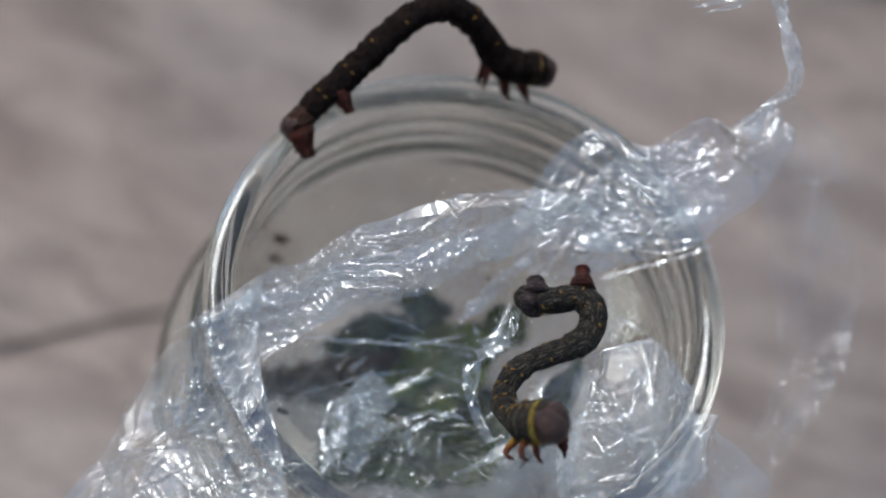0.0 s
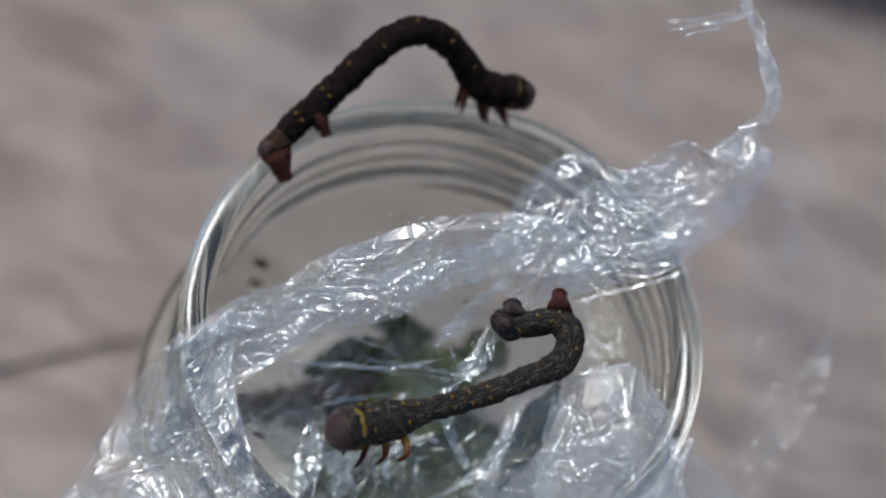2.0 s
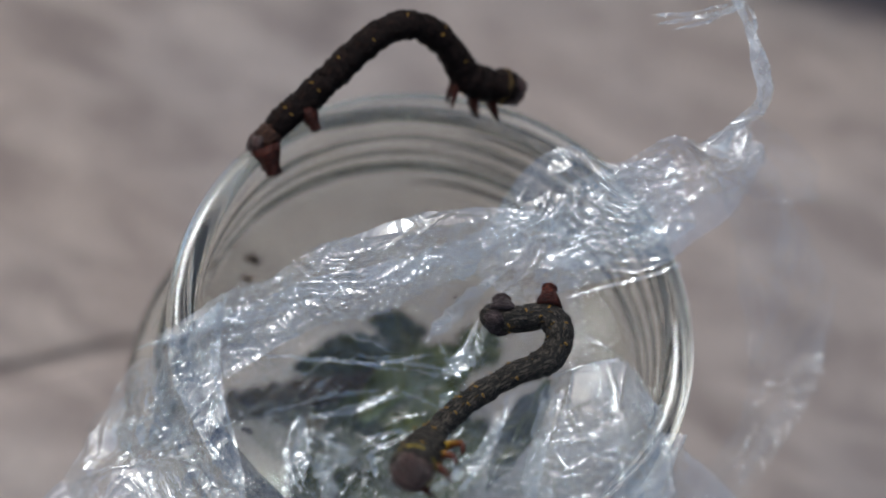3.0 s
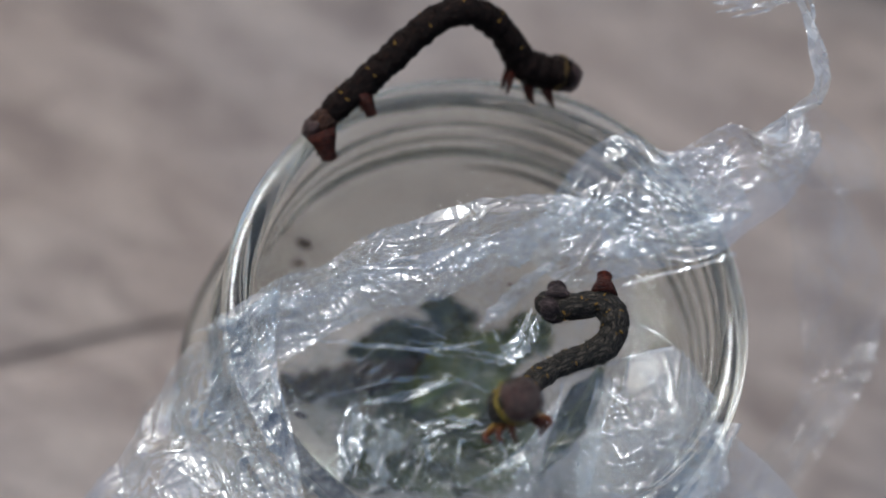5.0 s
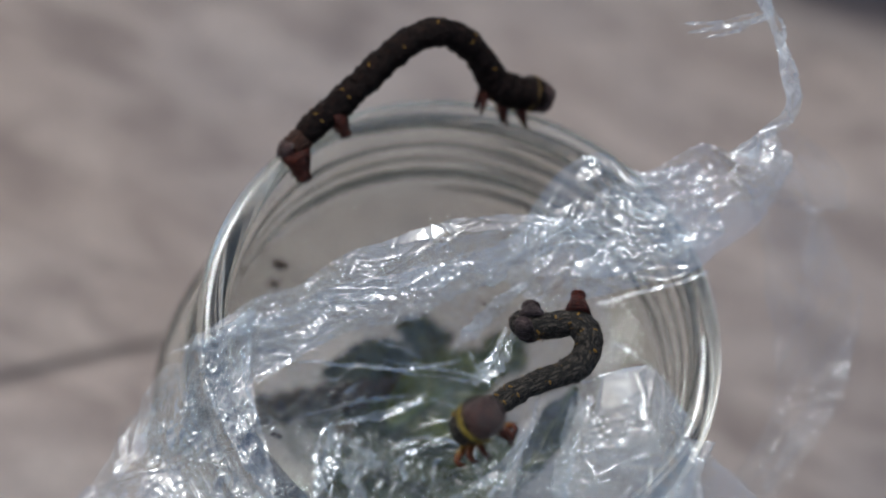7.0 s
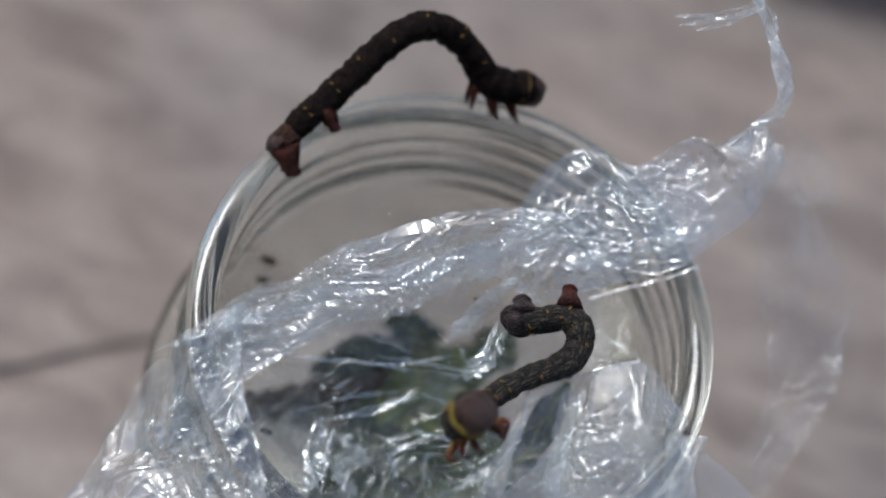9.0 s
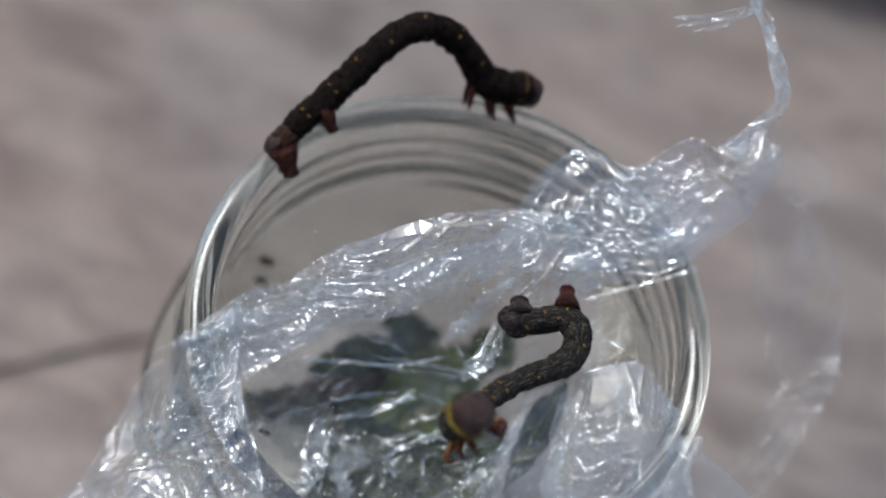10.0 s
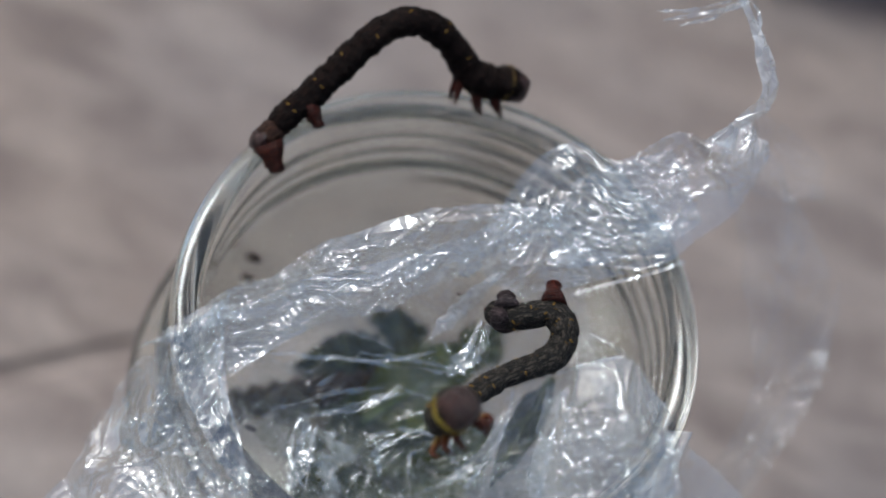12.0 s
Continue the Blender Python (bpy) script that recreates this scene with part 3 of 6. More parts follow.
sheet("bunched_end",
      [(0.0013, 0.0115, 0.1060), (0.0033, 0.0195, 0.1080), (0.0054, 0.0235, 0.1100), (0.0091, 0.0264, 0.1110), (0.0152, 0.0255, 0.1120), (0.0213, 0.0316, 0.1130), (0.0270, 0.0320, 0.1140), (0.0292, 0.0370, 0.1160)],
      [(0.0034, 0.0077, 0.1018), (0.0093, 0.0062, 0.1018), (0.0139, 0.0094, 0.1022), (0.0191, 0.0124, 0.1040), (0.0255, 0.0157, 0.1070), (0.0287, 0.0200, 0.1090), (0.0324, 0.0250, 0.1110), (0.0341, 0.0319, 0.1130)],
      300, 180, lambda u, v: (0.3 + 0.55 * np.clip(u * 1.8, 0, 1)) * (1.1 - 0.5 * v), FILM_DENSE, film, 21, lines=110, lie=0.4, stretch=0.85, size=1.25, octaves=5, label="bunched film end past the rim")
sheet("bunched_layer",
      [(0.0095, 0.0173, 0.1080), (0.0107, 0.0214, 0.1100), (0.0140, 0.0242, 0.1115), (0.0175, 0.0267, 0.1120), (0.0221, 0.0296, 0.1130)],
      [(0.0103, 0.0099, 0.1045), (0.0159, 0.0125, 0.1050), (0.0205, 0.0152, 0.1060), (0.0244, 0.0176, 0.1070), (0.0283, 0.0222, 0.1090)],
      260, 150, lambda u, v: 0.5 + 0.3 * np.sin(np.pi * u), FILM_DENSE, film, 143, lines=110, lie=0.5, stretch=0.8, size=1.25, octaves=5, label="second layer of bunched film", rest=False)
sheet("second_fold",
      [(-0.0276, -0.0121, 0.1035), (-0.0233, -0.0080, 0.1050), (-0.0175, -0.0028, 0.1065), (-0.0111, 0.0006, 0.1090), (-0.0050, 0.0048, 0.1110), (0.0008, 0.0087, 0.1110)],
      [(-0.0231, -0.0178, 0.1022), (-0.0197, -0.0134, 0.1025), (-0.0147, -0.0077, 0.1030), (-0.0085, -0.0031, 0.1040), (-0.0025, 0.0025, 0.1050), (0.0024, 0.0070, 0.1050)],
      420, 130, lambda u, v: 1.0 - 0.5 * v, FILM_DENSE, film, 151, lines=130, lie=0.8, stretch=0.65, size=1.0, label="crinkled second fold below the edge", rest=False)
sheet("front_flap",
      [(0.0160, -0.0078, 0.1030), (0.0164, -0.0060, 0.1040), (0.0172, -0.0037, 0.1060), (0.0208, -0.0013, 0.1075), (0.0238, 0.0003, 0.1078), (0.0270, 0.0002, 0.1060), (0.0300, -0.0016, 0.1040)],
      [(0.0192, -0.0251, 0.0980), (0.0211, -0.0258, 0.1010), (0.0237, -0.0258, 0.1035), (0.0279, -0.0236, 0.1040), (0.0331, -0.0185, 0.1020), (0.0357, -0.0124, 0.1005), (0.0356, -0.0078, 0.1035)],
      240, 260, lambda u, v: 0.10 + 0.85 * np.clip(v * 1.4 - 0.1, 0, 1), FILM_MILKY, film, 33, octaves=4, lines=70, lie=0.9, stretch=0.6, size=1.3, belly=lambda u, v: 0.004 * np.sin(np.pi * v) * np.sin(np.pi * u), label="milky puffed film flap")
sheet("clear_flap",
      [(0.0112, -0.0075, 0.1045), (0.0130, -0.0062, 0.1050), (0.0150, -0.0051, 0.1050), (0.0175, -0.0058, 0.1045)],
      [(0.0092, -0.0250, 0.1000), (0.0126, -0.0238, 0.1000), (0.0161, -0.0225, 0.1000), (0.0193, -0.0211, 0.0995)],
      130, 170, lambda u, v: 0.12 + 0.35 * v, FILM, film, 39, octaves=4, lines=16, stretch=0.6, size=1.3, label="clear film beside the milky flap", rest=False)
for k, (one, two) in enumerate((
        ([(0.0150, 0.0081, 0.1045), (0.0194, 0.0113, 0.1050), (0.0240, 0.0142, 0.1060), (0.0279, 0.0172, 0.1070)], [(0.0152, 0.0076, 0.1045), (0.0196, 0.0108, 0.1050), (0.0242, 0.0137, 0.1060), (0.0281, 0.0166, 0.1070)]),
        ([(0.0190, 0.0041, 0.1035), (0.0219, 0.0032, 0.1040), (0.0243, 0.0005, 0.1078)], [(0.0190, 0.0036, 0.1035), (0.0219, 0.0027, 0.1040), (0.0242, -0.0000, 0.1078)]),
        ([(0.0109, -0.0079, 0.1046), (0.0140, -0.0058, 0.1056), (0.0171, -0.0038, 0.1064), (0.0202, -0.0019, 0.1076), (0.0237, 0.0002, 0.1082)], [(0.0111, -0.0083, 0.1046), (0.0142, -0.0062, 0.1056), (0.0173, -0.0043, 0.1064), (0.0204, -0.0023, 0.1076), (0.0238, -0.0003, 0.1082)]),
        ([(0.0113, -0.0077, 0.1046), (0.0118, -0.0120, 0.1040), (0.0114, -0.0168, 0.1030), (0.0094, -0.0222, 0.1020)], [(0.0117, -0.0076, 0.1046), (0.0123, -0.0118, 0.1040), (0.0120, -0.0167, 0.1030), (0.0100, -0.0223, 0.1020)]),
        ([(0.0174, -0.0061, 0.1046), (0.0178, -0.0108, 0.1045), (0.0183, -0.0158, 0.1030), (0.0189, -0.0206, 0.1020)], [(0.0178, -0.0059, 0.1046), (0.0184, -0.0106, 0.1045), (0.0190, -0.0155, 0.1030), (0.0195, -0.0203, 0.1020)]),
)):
    sheet("taut_edge", one, two, 150, 12, lambda u, v: 0.14 + 0 * u, FILM_DENSE, film, 520 + 9 * k, size=0.5, lines=6, rest=False, label="taut film edge")
for k, (one, two, mat) in enumerate((
        ([(-0.0023, -0.0036, 0.1015), (-0.0002, 0.0011, 0.1020), (0.0021, 0.0054, 0.1025), (0.0047, 0.0090, 0.1030)],
         [(0.0006, -0.0040, 0.1010), (0.0026, 0.0000, 0.1015), (0.0045, 0.0042, 0.1020), (0.0063, 0.0080, 0.1030)], FILM_BRIGHT),
        ([(0.0054, 0.0025, 0.1030), (0.0048, -0.0001, 0.1025), (0.0028, -0.0040, 0.1020), (0.0017, -0.0070, 0.1010)],
         [(0.0072, -0.0016, 0.1025), (0.0069, -0.0046, 0.1020), (0.0059, -0.0070, 0.1015), (0.0040, -0.0087, 0.1005)], FILM_BRIGHT),
        ([(-0.0135, -0.0298, 0.0970), (-0.0131, -0.0230, 0.0970), (-0.0144, -0.0182, 0.0970)],
         [(-0.0090, -0.0272, 0.0970), (-0.0095, -0.0216, 0.0970), (-0.0113, -0.0172, 0.0970)], FILM_DENSE),
        ([(-0.0233, -0.0150, 0.1010), (-0.0160, -0.0106, 0.0990), (-0.0067, -0.0072, 0.0980), (0.0007, -0.0032, 0.0990)],
         [(-0.0230, -0.0158, 0.1010), (-0.0157, -0.0114, 0.0990), (-0.0064, -0.0081, 0.0980), (0.0010, -0.0043, 0.0990)], FILM_DENSE),
        ([(0.0027, -0.0256, 0.1010), (0.0088, -0.0185, 0.1020), (0.0124, -0.0064, 0.1030)],
         [(0.0053, -0.0252, 0.1010), (0.0111, -0.0185, 0.1020), (0.0136, -0.0078, 0.1030)], FILM_MILKY),
        ([(-0.0133, -0.0175, 0.0960), (-0.0082, -0.0139, 0.0960), (-0.0019, -0.0088, 0.0960)],
         [(-0.0122, -0.0185, 0.0960), (-0.0070, -0.0151, 0.0960), (-0.0009, -0.0105, 0.0960)], FILM_DENSE),
)):
    sheet("fold", one, two, 110, 40, lambda u, v: 0.9 + 0 * u, mat, film, 200 + 11 * k, size=0.55, lines=6, rest=False, pinch=True)
for k, (one, two) in enumerate((
        ([(-0.0095, -0.0060, 0.0966), (-0.0046, -0.0052, 0.0966), (-0.0001, -0.0043, 0.0966), (0.0034, -0.0034, 0.0966)],
         [(-0.0093, -0.0067, 0.0957), (-0.0045, -0.0059, 0.0957), (0.0002, -0.0050, 0.0957), (0.0037, -0.0042, 0.0957)]),
        ([(-0.0096, -0.0073, 0.0966), (-0.0046, -0.0067, 0.0966), (0.0009, -0.0053, 0.0966), (0.0037, -0.0039, 0.0966)],
         [(-0.0095, -0.0076, 0.0957), (-0.0045, -0.0070, 0.0957), (0.0011, -0.0056, 0.0957), (0.0040, -0.0042, 0.0957)]),
        ([(-0.0178, -0.0183, 0.0956), (-0.0134, -0.0151, 0.0956), (-0.0092, -0.0122, 0.0956), (-0.0034, -0.0091, 0.0956)],
         [(-0.0175, -0.0185, 0.0947), (-0.0130, -0.0154, 0.0947), (-0.0088, -0.0125, 0.0947), (-0.0031, -0.0094, 0.0947)]),
        ([(-0.0132, -0.0173, 0.0956), (-0.0129, -0.0224, 0.0956), (-0.0114, -0.0245, 0.0956), (-0.0094, -0.0269, 0.0956)],
         [(-0.0141, -0.0170, 0.0947), (-0.0138, -0.0222, 0.0947), (-0.0121, -0.0248, 0.0947), (-0.0101, -0.0271, 0.0947)]),
        ([(-0.0104, -0.0179, 0.0956), (-0.0098, -0.0221, 0.0956), (-0.0090, -0.0270, 0.0956)],
         [(-0.0113, -0.0177, 0.0947), (-0.0107, -0.0219, 0.0947), (-0.0099, -0.0268, 0.0947)]),
        ([(-0.0133, -0.0128, 0.0966), (-0.0123, -0.0118, 0.0966), (-0.0115, -0.0103, 0.0966)],
         [(-0.0124, -0.0135, 0.0957), (-0.0112, -0.0123, 0.0957), (-0.0104, -0.0107, 0.0957)]),
        ([(-0.0123, -0.0139, 0.0966), (-0.0108, -0.0132, 0.0966), (-0.0092, -0.0115, 0.0966)],
         [(-0.0120, -0.0142, 0.0957), (-0.0104, -0.0134, 0.0957), (-0.0087, -0.0117, 0.0957)]),
        ([(-0.0044, -0.0089, 0.0966), (-0.0004, -0.0094, 0.0966), (0.0034, -0.0097, 0.0966)],
         [(-0.0044, -0.0091, 0.0957), (-0.0005, -0.0097, 0.0957), (0.0034, -0.0099, 0.0957)]),
        ([(-0.0135, -0.0040, 0.0976), (-0.0092, -0.0041, 0.0976), (-0.0047, -0.0046, 0.0976)],
         [(-0.0136, -0.0044, 0.0967), (-0.0093, -0.0045, 0.0967), (-0.0048, -0.0051, 0.0967)]),
        ([(-0.0050, -0.0193, 0.0966), (-0.0028, -0.0165, 0.0966), (0.0005, -0.0146, 0.0966), (0.0037, -0.0140, 0.0966)],
         [(-0.0043, -0.0195, 0.0957), (-0.0023, -0.0169, 0.0957), (0.0008, -0.0151, 0.0957), (0.0039, -0.0146, 0.0957)]),
        ([(-0.0013, -0.0225, 0.0966), (-0.0030, -0.0197, 0.0966), (-0.0020, -0.0170, 0.0966)],
         [(-0.0004, -0.0215, 0.0957), (-0.0019, -0.0191, 0.0957), (-0.0010, -0.0170, 0.0957)]),
        ([(0.0020, -0.0212, 0.0966), (0.0016, -0.0182, 0.0966), (0.0030, -0.0163, 0.0966)],
         [(0.0027, -0.0207, 0.0957), (0.0024, -0.0180, 0.0957), (0.0036, -0.0164, 0.0957)]),
        ([(0.0003, -0.0015, 0.0996), (0.0029, -0.0040, 0.0996), (0.0056, -0.0057, 0.0996)],
         [(-0.0001, -0.0016, 0.0987), (0.0025, -0.0042, 0.0987), (0.0053, -0.0059, 0.0987)]),
        ([(0.0053, 0.0022, 0.1006), (0.0053, -0.0015, 0.1006), (0.0049, -0.0052, 0.1006)],
         [(0.0043, 0.0026, 0.0997), (0.0043, -0.0010, 0.0997), (0.0038, -0.0047, 0.0997)]),
        ([(-0.0221, -0.0127, 0.0976), (-0.0183, -0.0125, 0.0976), (-0.0136, -0.0103, 0.0976), (-0.0092, -0.0070, 0.0976)],
         [(-0.0222, -0.0130, 0.0967), (-0.0182, -0.0128, 0.0967), (-0.0134, -0.0104, 0.0967), (-0.0088, -0.0071, 0.0967)]),
)):
    sheet("crease", one, two, 90, 14, lambda u, v: 0.7 + 0 * u, FILM_SHARP, film, 600 + 17 * k, size=0.4, lines=3, rest=False, pinch=True)
# a fan of folds that the searching head presses down into the mouth
FAN = sheet("fan_fold",
            [(-0.0144, -0.0166, 0.0990), (-0.0140, -0.0211, 0.0985), (-0.0129, -0.0256, 0.0980), (-0.0101, -0.0293, 0.0975)],
            [(-0.0050, -0.0115, 0.0990), (-0.0045, -0.0163, 0.0985), (-0.0044, -0.0205, 0.0980), (-0.0049, -0.0253, 0.0975)],
            170, 130, lambda u, v: 0.55 + 0 * u, FILM_SHARP, film, 811, size=1.0, stretch=1.0, octaves=4, lines=80, lie=1.2, bold=1.6, rest=False, pinch=True, label="fan of bright film folds")
SPIKE = sheet("fan_fold",
              [(0.0014, -0.0091, 0.1000), (0.0029, -0.0126, 0.0995), (0.0050, -0.0154, 0.0990), (0.0075, -0.0177, 0.0985)],
              [(0.0037, -0.0077, 0.1000), (0.0046, -0.0119, 0.0995), (0.0065, -0.0149, 0.0990), (0.0087, -0.0168, 0.0985)],
              150, 40, lambda u, v: 0.8 + 0 * u, FILM_SHARP, film, 823, size=0.5, lines=8, rest=False, label="fan of bright film folds")
FAN_HINGE = Vector([(-0.0105, -0.0285, 0.0950)][0])
SPIKE_HINGE = Vector([(0.0021, -0.0068, 0.0975)][0])
sheet("hanging_sheet",
      [(0.0291, 0.0364, 0.1170), (0.0350, 0.0340, 0.1110), (0.0435, 0.0290, 0.1060), (0.0500, 0.0220, 0.1000), (0.0515, 0.0120, 0.0940), (0.0480, 0.0020, 0.0880), (0.0450, -0.0050, 0.0830)],
      [(0.0275, 0.0275, 0.1130), (0.0330, 0.0225, 0.1090), (0.0385, 0.0160, 0.1020), (0.0415, 0.0100, 0.0970), (0.0425, 0.0040, 0.0920), (0.0418, -0.0030, 0.0860), (0.0415, -0.0090, 0.0810)],
      260, 120, lambda u, v: 0.9 + 0 * u, FILM_CLEAR, film, 41, stretch=0.4, label="thin clear film hanging beside the jar", lines=50, bold=2.0)
sheet("outer_drape",
      [(0.0320, -0.0053, 0.1020), (0.0349, -0.0042, 0.0990), (0.0380, -0.0039, 0.0960), (0.0422, -0.0046, 0.0930), (0.0475, -0.0062, 0.0900)],
      [(0.0300, -0.0173, 0.1030), (0.0337, -0.0177, 0.1010), (0.0380, -0.0170, 0.0970), (0.0423, -0.0169, 0.0940), (0.0470, -0.0166, 0.0910)],
      140, 110, lambda u, v: 0.5 + 0 * u, FILM_MILKY, film, 103, label="milky film hanging outside the rim")
sheet("loose_corner",
      [(0.0286, 0.0367, 0.1170), (0.0336, 0.0372, 0.1160), (0.0387, 0.0368, 0.1140), (0.0426, 0.0350, 0.1120)],
      [(0.0283, 0.0296, 0.1130), (0.0328, 0.0284, 0.1110), (0.0378, 0.0291, 0.1100), (0.0426, 0.0320, 0.1090)],
      160, 90, lambda u, v: 1.0 + 0 * u, FILM_CLEAR, film, 81, label="loose clear film corner", rest=False)
sheet("hanging_fold",
      [(0.0478, 0.0256, 0.1040), (0.0488, 0.0197, 0.1000), (0.0482, 0.0128, 0.0950), (0.0461, 0.0047, 0.0910), (0.0442, -0.0037, 0.0860)],
      [(0.0504, 0.0248, 0.1040), (0.0518, 0.0191, 0.1000), (0.0517, 0.0123, 0.0950), (0.0495, 0.0038, 0.0900), (0.0467, -0.0047, 0.0840)],
      200, 40, lambda u, v: 0.9 + 0 * u, FILM_CLEAR, film, 87, label="soft fold of hanging film", rest=False, pinch=True, stretch=0.35)
sheet("hanging_fold",
      [(0.0367, 0.0318, 0.1100), (0.0395, 0.0268, 0.1060), (0.0405, 0.0205, 0.1010), (0.0407, 0.0121, 0.0960)],
      [(0.0400, 0.0328, 0.1090), (0.0432, 0.0279, 0.1050), (0.0440, 0.0206, 0.1000), (0.0435, 0.0119, 0.0950)],
      140, 40, lambda u, v: 0.9 + 0 * u, FILM_CLEAR, film, 93, rest=False, pinch=True, stretch=0.35)
sheet("twisted_strand",
      [(0.0250, 0.0311, 0.1145), (0.0271, 0.0336, 0.1160), (0.0285, 0.0362, 0.1180), (0.0288, 0.0386, 0.1200), (0.0273, 0.0419, 0.1212), (0.0255, 0.0452, 0.1230), (0.0226, 0.0482, 0.1245), (0.0197, 0.0511, 0.1255)],
      [(0.0286, 0.0314, 0.1145), (0.0294, 0.0342, 0.1160), (0.0313, 0.0370, 0.1170), (0.0312, 0.0400, 0.1185), (0.0292, 0.0433, 0.1210), (0.0267, 0.0461, 0.1230), (0.0243, 0.0488, 0.1240), (0.0216, 0.0519, 0.1250)],
      220, 50, lambda u, v: 0.75 + 0 * u, FILM_FRAY, film, 55, size=0.6, label="milky twisted film strand", rest=False)
for k, (one, two) in enumerate((
        ([(0.0243, 0.0498, 0.1240), (0.0210, 0.0466, 0.1236), (0.0176, 0.0448, 0.1232), (0.0133, 0.0434, 0.1228)],
         [(0.0245, 0.0493, 0.1235), (0.0212, 0.0464, 0.1231), (0.0179, 0.0443, 0.1227), (0.0136, 0.0422, 0.1223)]),
        ([(0.0244, 0.0492, 0.1240), (0.0211, 0.0462, 0.1236), (0.0178, 0.0441, 0.1232), (0.0141, 0.0423, 0.1228)],
         [(0.0247, 0.0485, 0.1235), (0.0214, 0.0455, 0.1231), (0.0181, 0.0433, 0.1227), (0.0147, 0.0410, 0.1223)]),
        ([(0.0244, 0.0487, 0.1240), (0.0219, 0.0462, 0.1236), (0.0194, 0.0440, 0.1232), (0.0162, 0.0420, 0.1228)],
         [(0.0247, 0.0480, 0.1235), (0.0222, 0.0455, 0.1231), (0.0196, 0.0433, 0.1227), (0.0163, 0.0410, 0.1223)]),
        ([(0.0234, 0.0492, 0.1240), (0.0252, 0.0479, 0.1236), (0.0262, 0.0461, 0.1232), (0.0270, 0.0447, 0.1228)],
         [(0.0243, 0.0501, 0.1235), (0.0261, 0.0488, 0.1231), (0.0271, 0.0470, 0.1227), (0.0276, 0.0450, 0.1223)]),
)):
    sheet("torn_tuft", one, two, 90, 24, lambda u, v: 1.0 + 0 * u, FILM_FRAY, film, 400 + 13 * k, size=0.3, label="frayed torn film tuft", rest=False, pinch=True)


# ---- caterpillars ----
def ring_mesh(length, radius, seed, phase=0):
    """A body piece along +x: rounded at both joints, wrinkled across and along, dorsal side +z."""
    bm = bmesh.new()
    rng = random.Random(seed)
    na, nl = 22, 17
    off = rng.uniform(0, 50)
    rows = []
    for i in range(nl + 1):
        f = i / nl
        x = -0.72 * radius + f * (length + 1.44 * radius)
        if x < 0:
            q = math.sqrt(max(0, 1 - (x / (0.74 * radius)) ** 2))
        elif x > length:
            q = math.sqrt(max(0, 1 - ((x - length) / (0.74 * radius)) ** 2))
        else:
            q = 1.0
        r = radius * (0.93 * q + 0.07 * math.sin(math.pi * min(1, max(0, x / length)))) * (1 + 0.035 * math.cos(math.pi * (x / length + phase)))
        r *= 1 + 0.025 * math.cos(x / length * 2 * math.pi * 2)
        row = []
        for k in range(na):
            a = 2 * math.pi * k / na
            n = noise.noise(Vector((x * 700 + off, math.cos(a) * 1.6, math.sin(a) * 1.6 + off)))
            n2 = noise.noise(Vector((x * 1900 + off, math.cos(a) * 4, math.sin(a) * 4 - off)))
            rr = r * (1 + 0.10 * n + 0.07 * n2)
            y, z = rr * math.cos(a), rr * math.sin(a)
            row.append(bm.verts.new((x, y * 1.03, z * (0.94 if z < 0 else 1.0))))
        rows.append(row)
    for a, b in zip(rows, rows[1:]):
        for k in range(na):
            bm.faces.new((a[k], a[(k + 1) % na], b[(k + 1) % na], b[k]))
    bm.faces.new(rows[0])
    bm.faces.new(rows[-1])
    return bm


def head_mesh(radius):
    """A squarish head capsule with two lobes and a notch between them, facing +x."""
    bm = bmesh.new()
    bmesh.ops.create_uvsphere(bm, u_segments=28, v_segments=20, radius=1)
    sq = lambda c, e: math.copysign(abs(c) ** e, c)
    for v in bm.verts:
        c = Vector((sq(v.co.x, 0.62), sq(v.co.y, 0.8), sq(v.co.z, 0.8)))
        s = 1 - 0.13 * math.exp(-(c.y / 0.25) ** 2) * max(0, 0.3 + c.z) * max(0, c.x)
        n = noise.noise(c * 3.1) * 0.05
        taper = 0.97 - 0.11 * c.x
        v.co = Vector((c.x * 0.80 * radius + 0.22 * radius, c.y * radius * taper, c.z * radius * taper - 0.06 * radius)) * (s + n)
    return bm


def blob_mesh(rx, ry, rz):
    bm = bmesh.new()
    bmesh.ops.create_uvsphere(bm, u_segments=10, v_segments=7, radius=1)
    for v in bm.verts:
        k = 1 + 0.25 * noise.noise(v.co * 2.3)
        v.co = Vector((v.co.x * rx * k, v.co.y * ry * k, v.co.z * rz * k))
    return bm


def leg_mesh(side, length, lean, splay=0.2):
    """A jointed pointed leg below the thorax: three tapering joints that curve inwards to a claw."""
    r = [0.0007, 0.0006, 0.00058, 0.00044, 0.00044, 0.0003, 0.00028, 0.0001]
    pts = []
    for i in range(8):
        f = i / 7
        pts.append((lean * length * f + 0.25 * length * f * f, side * (0.0007 + splay * length * math.sin(f * 2.2)), -0.0013 - length * f * (1 - 0.5 * splay)))
    return tube(pts, r, 9)


def proleg_mesh(side, length, wide):
    """A fleshy proleg: broad where it leaves the body, narrowing to a flared foot."""
    pts = [(0, side * 0.0006, -0.0006), (0.0001, side * 0.0010, -0.0008 - length * 0.25), (0.0002, side * 0.0013, -0.0008 - length * 0.55), (0.0002, side * 0.0014, -0.0008 - length * 0.8), (0.0003, side * 0.0015, -0.0008 - length * 0.92), (0.0003, side * 0.0015, -0.0008 - length)]
    return tube(pts, [wide * 1.7, wide * 1.45, wide * 1.0, wide * 0.85, wide * 1.0, wide * 0.8], 12)


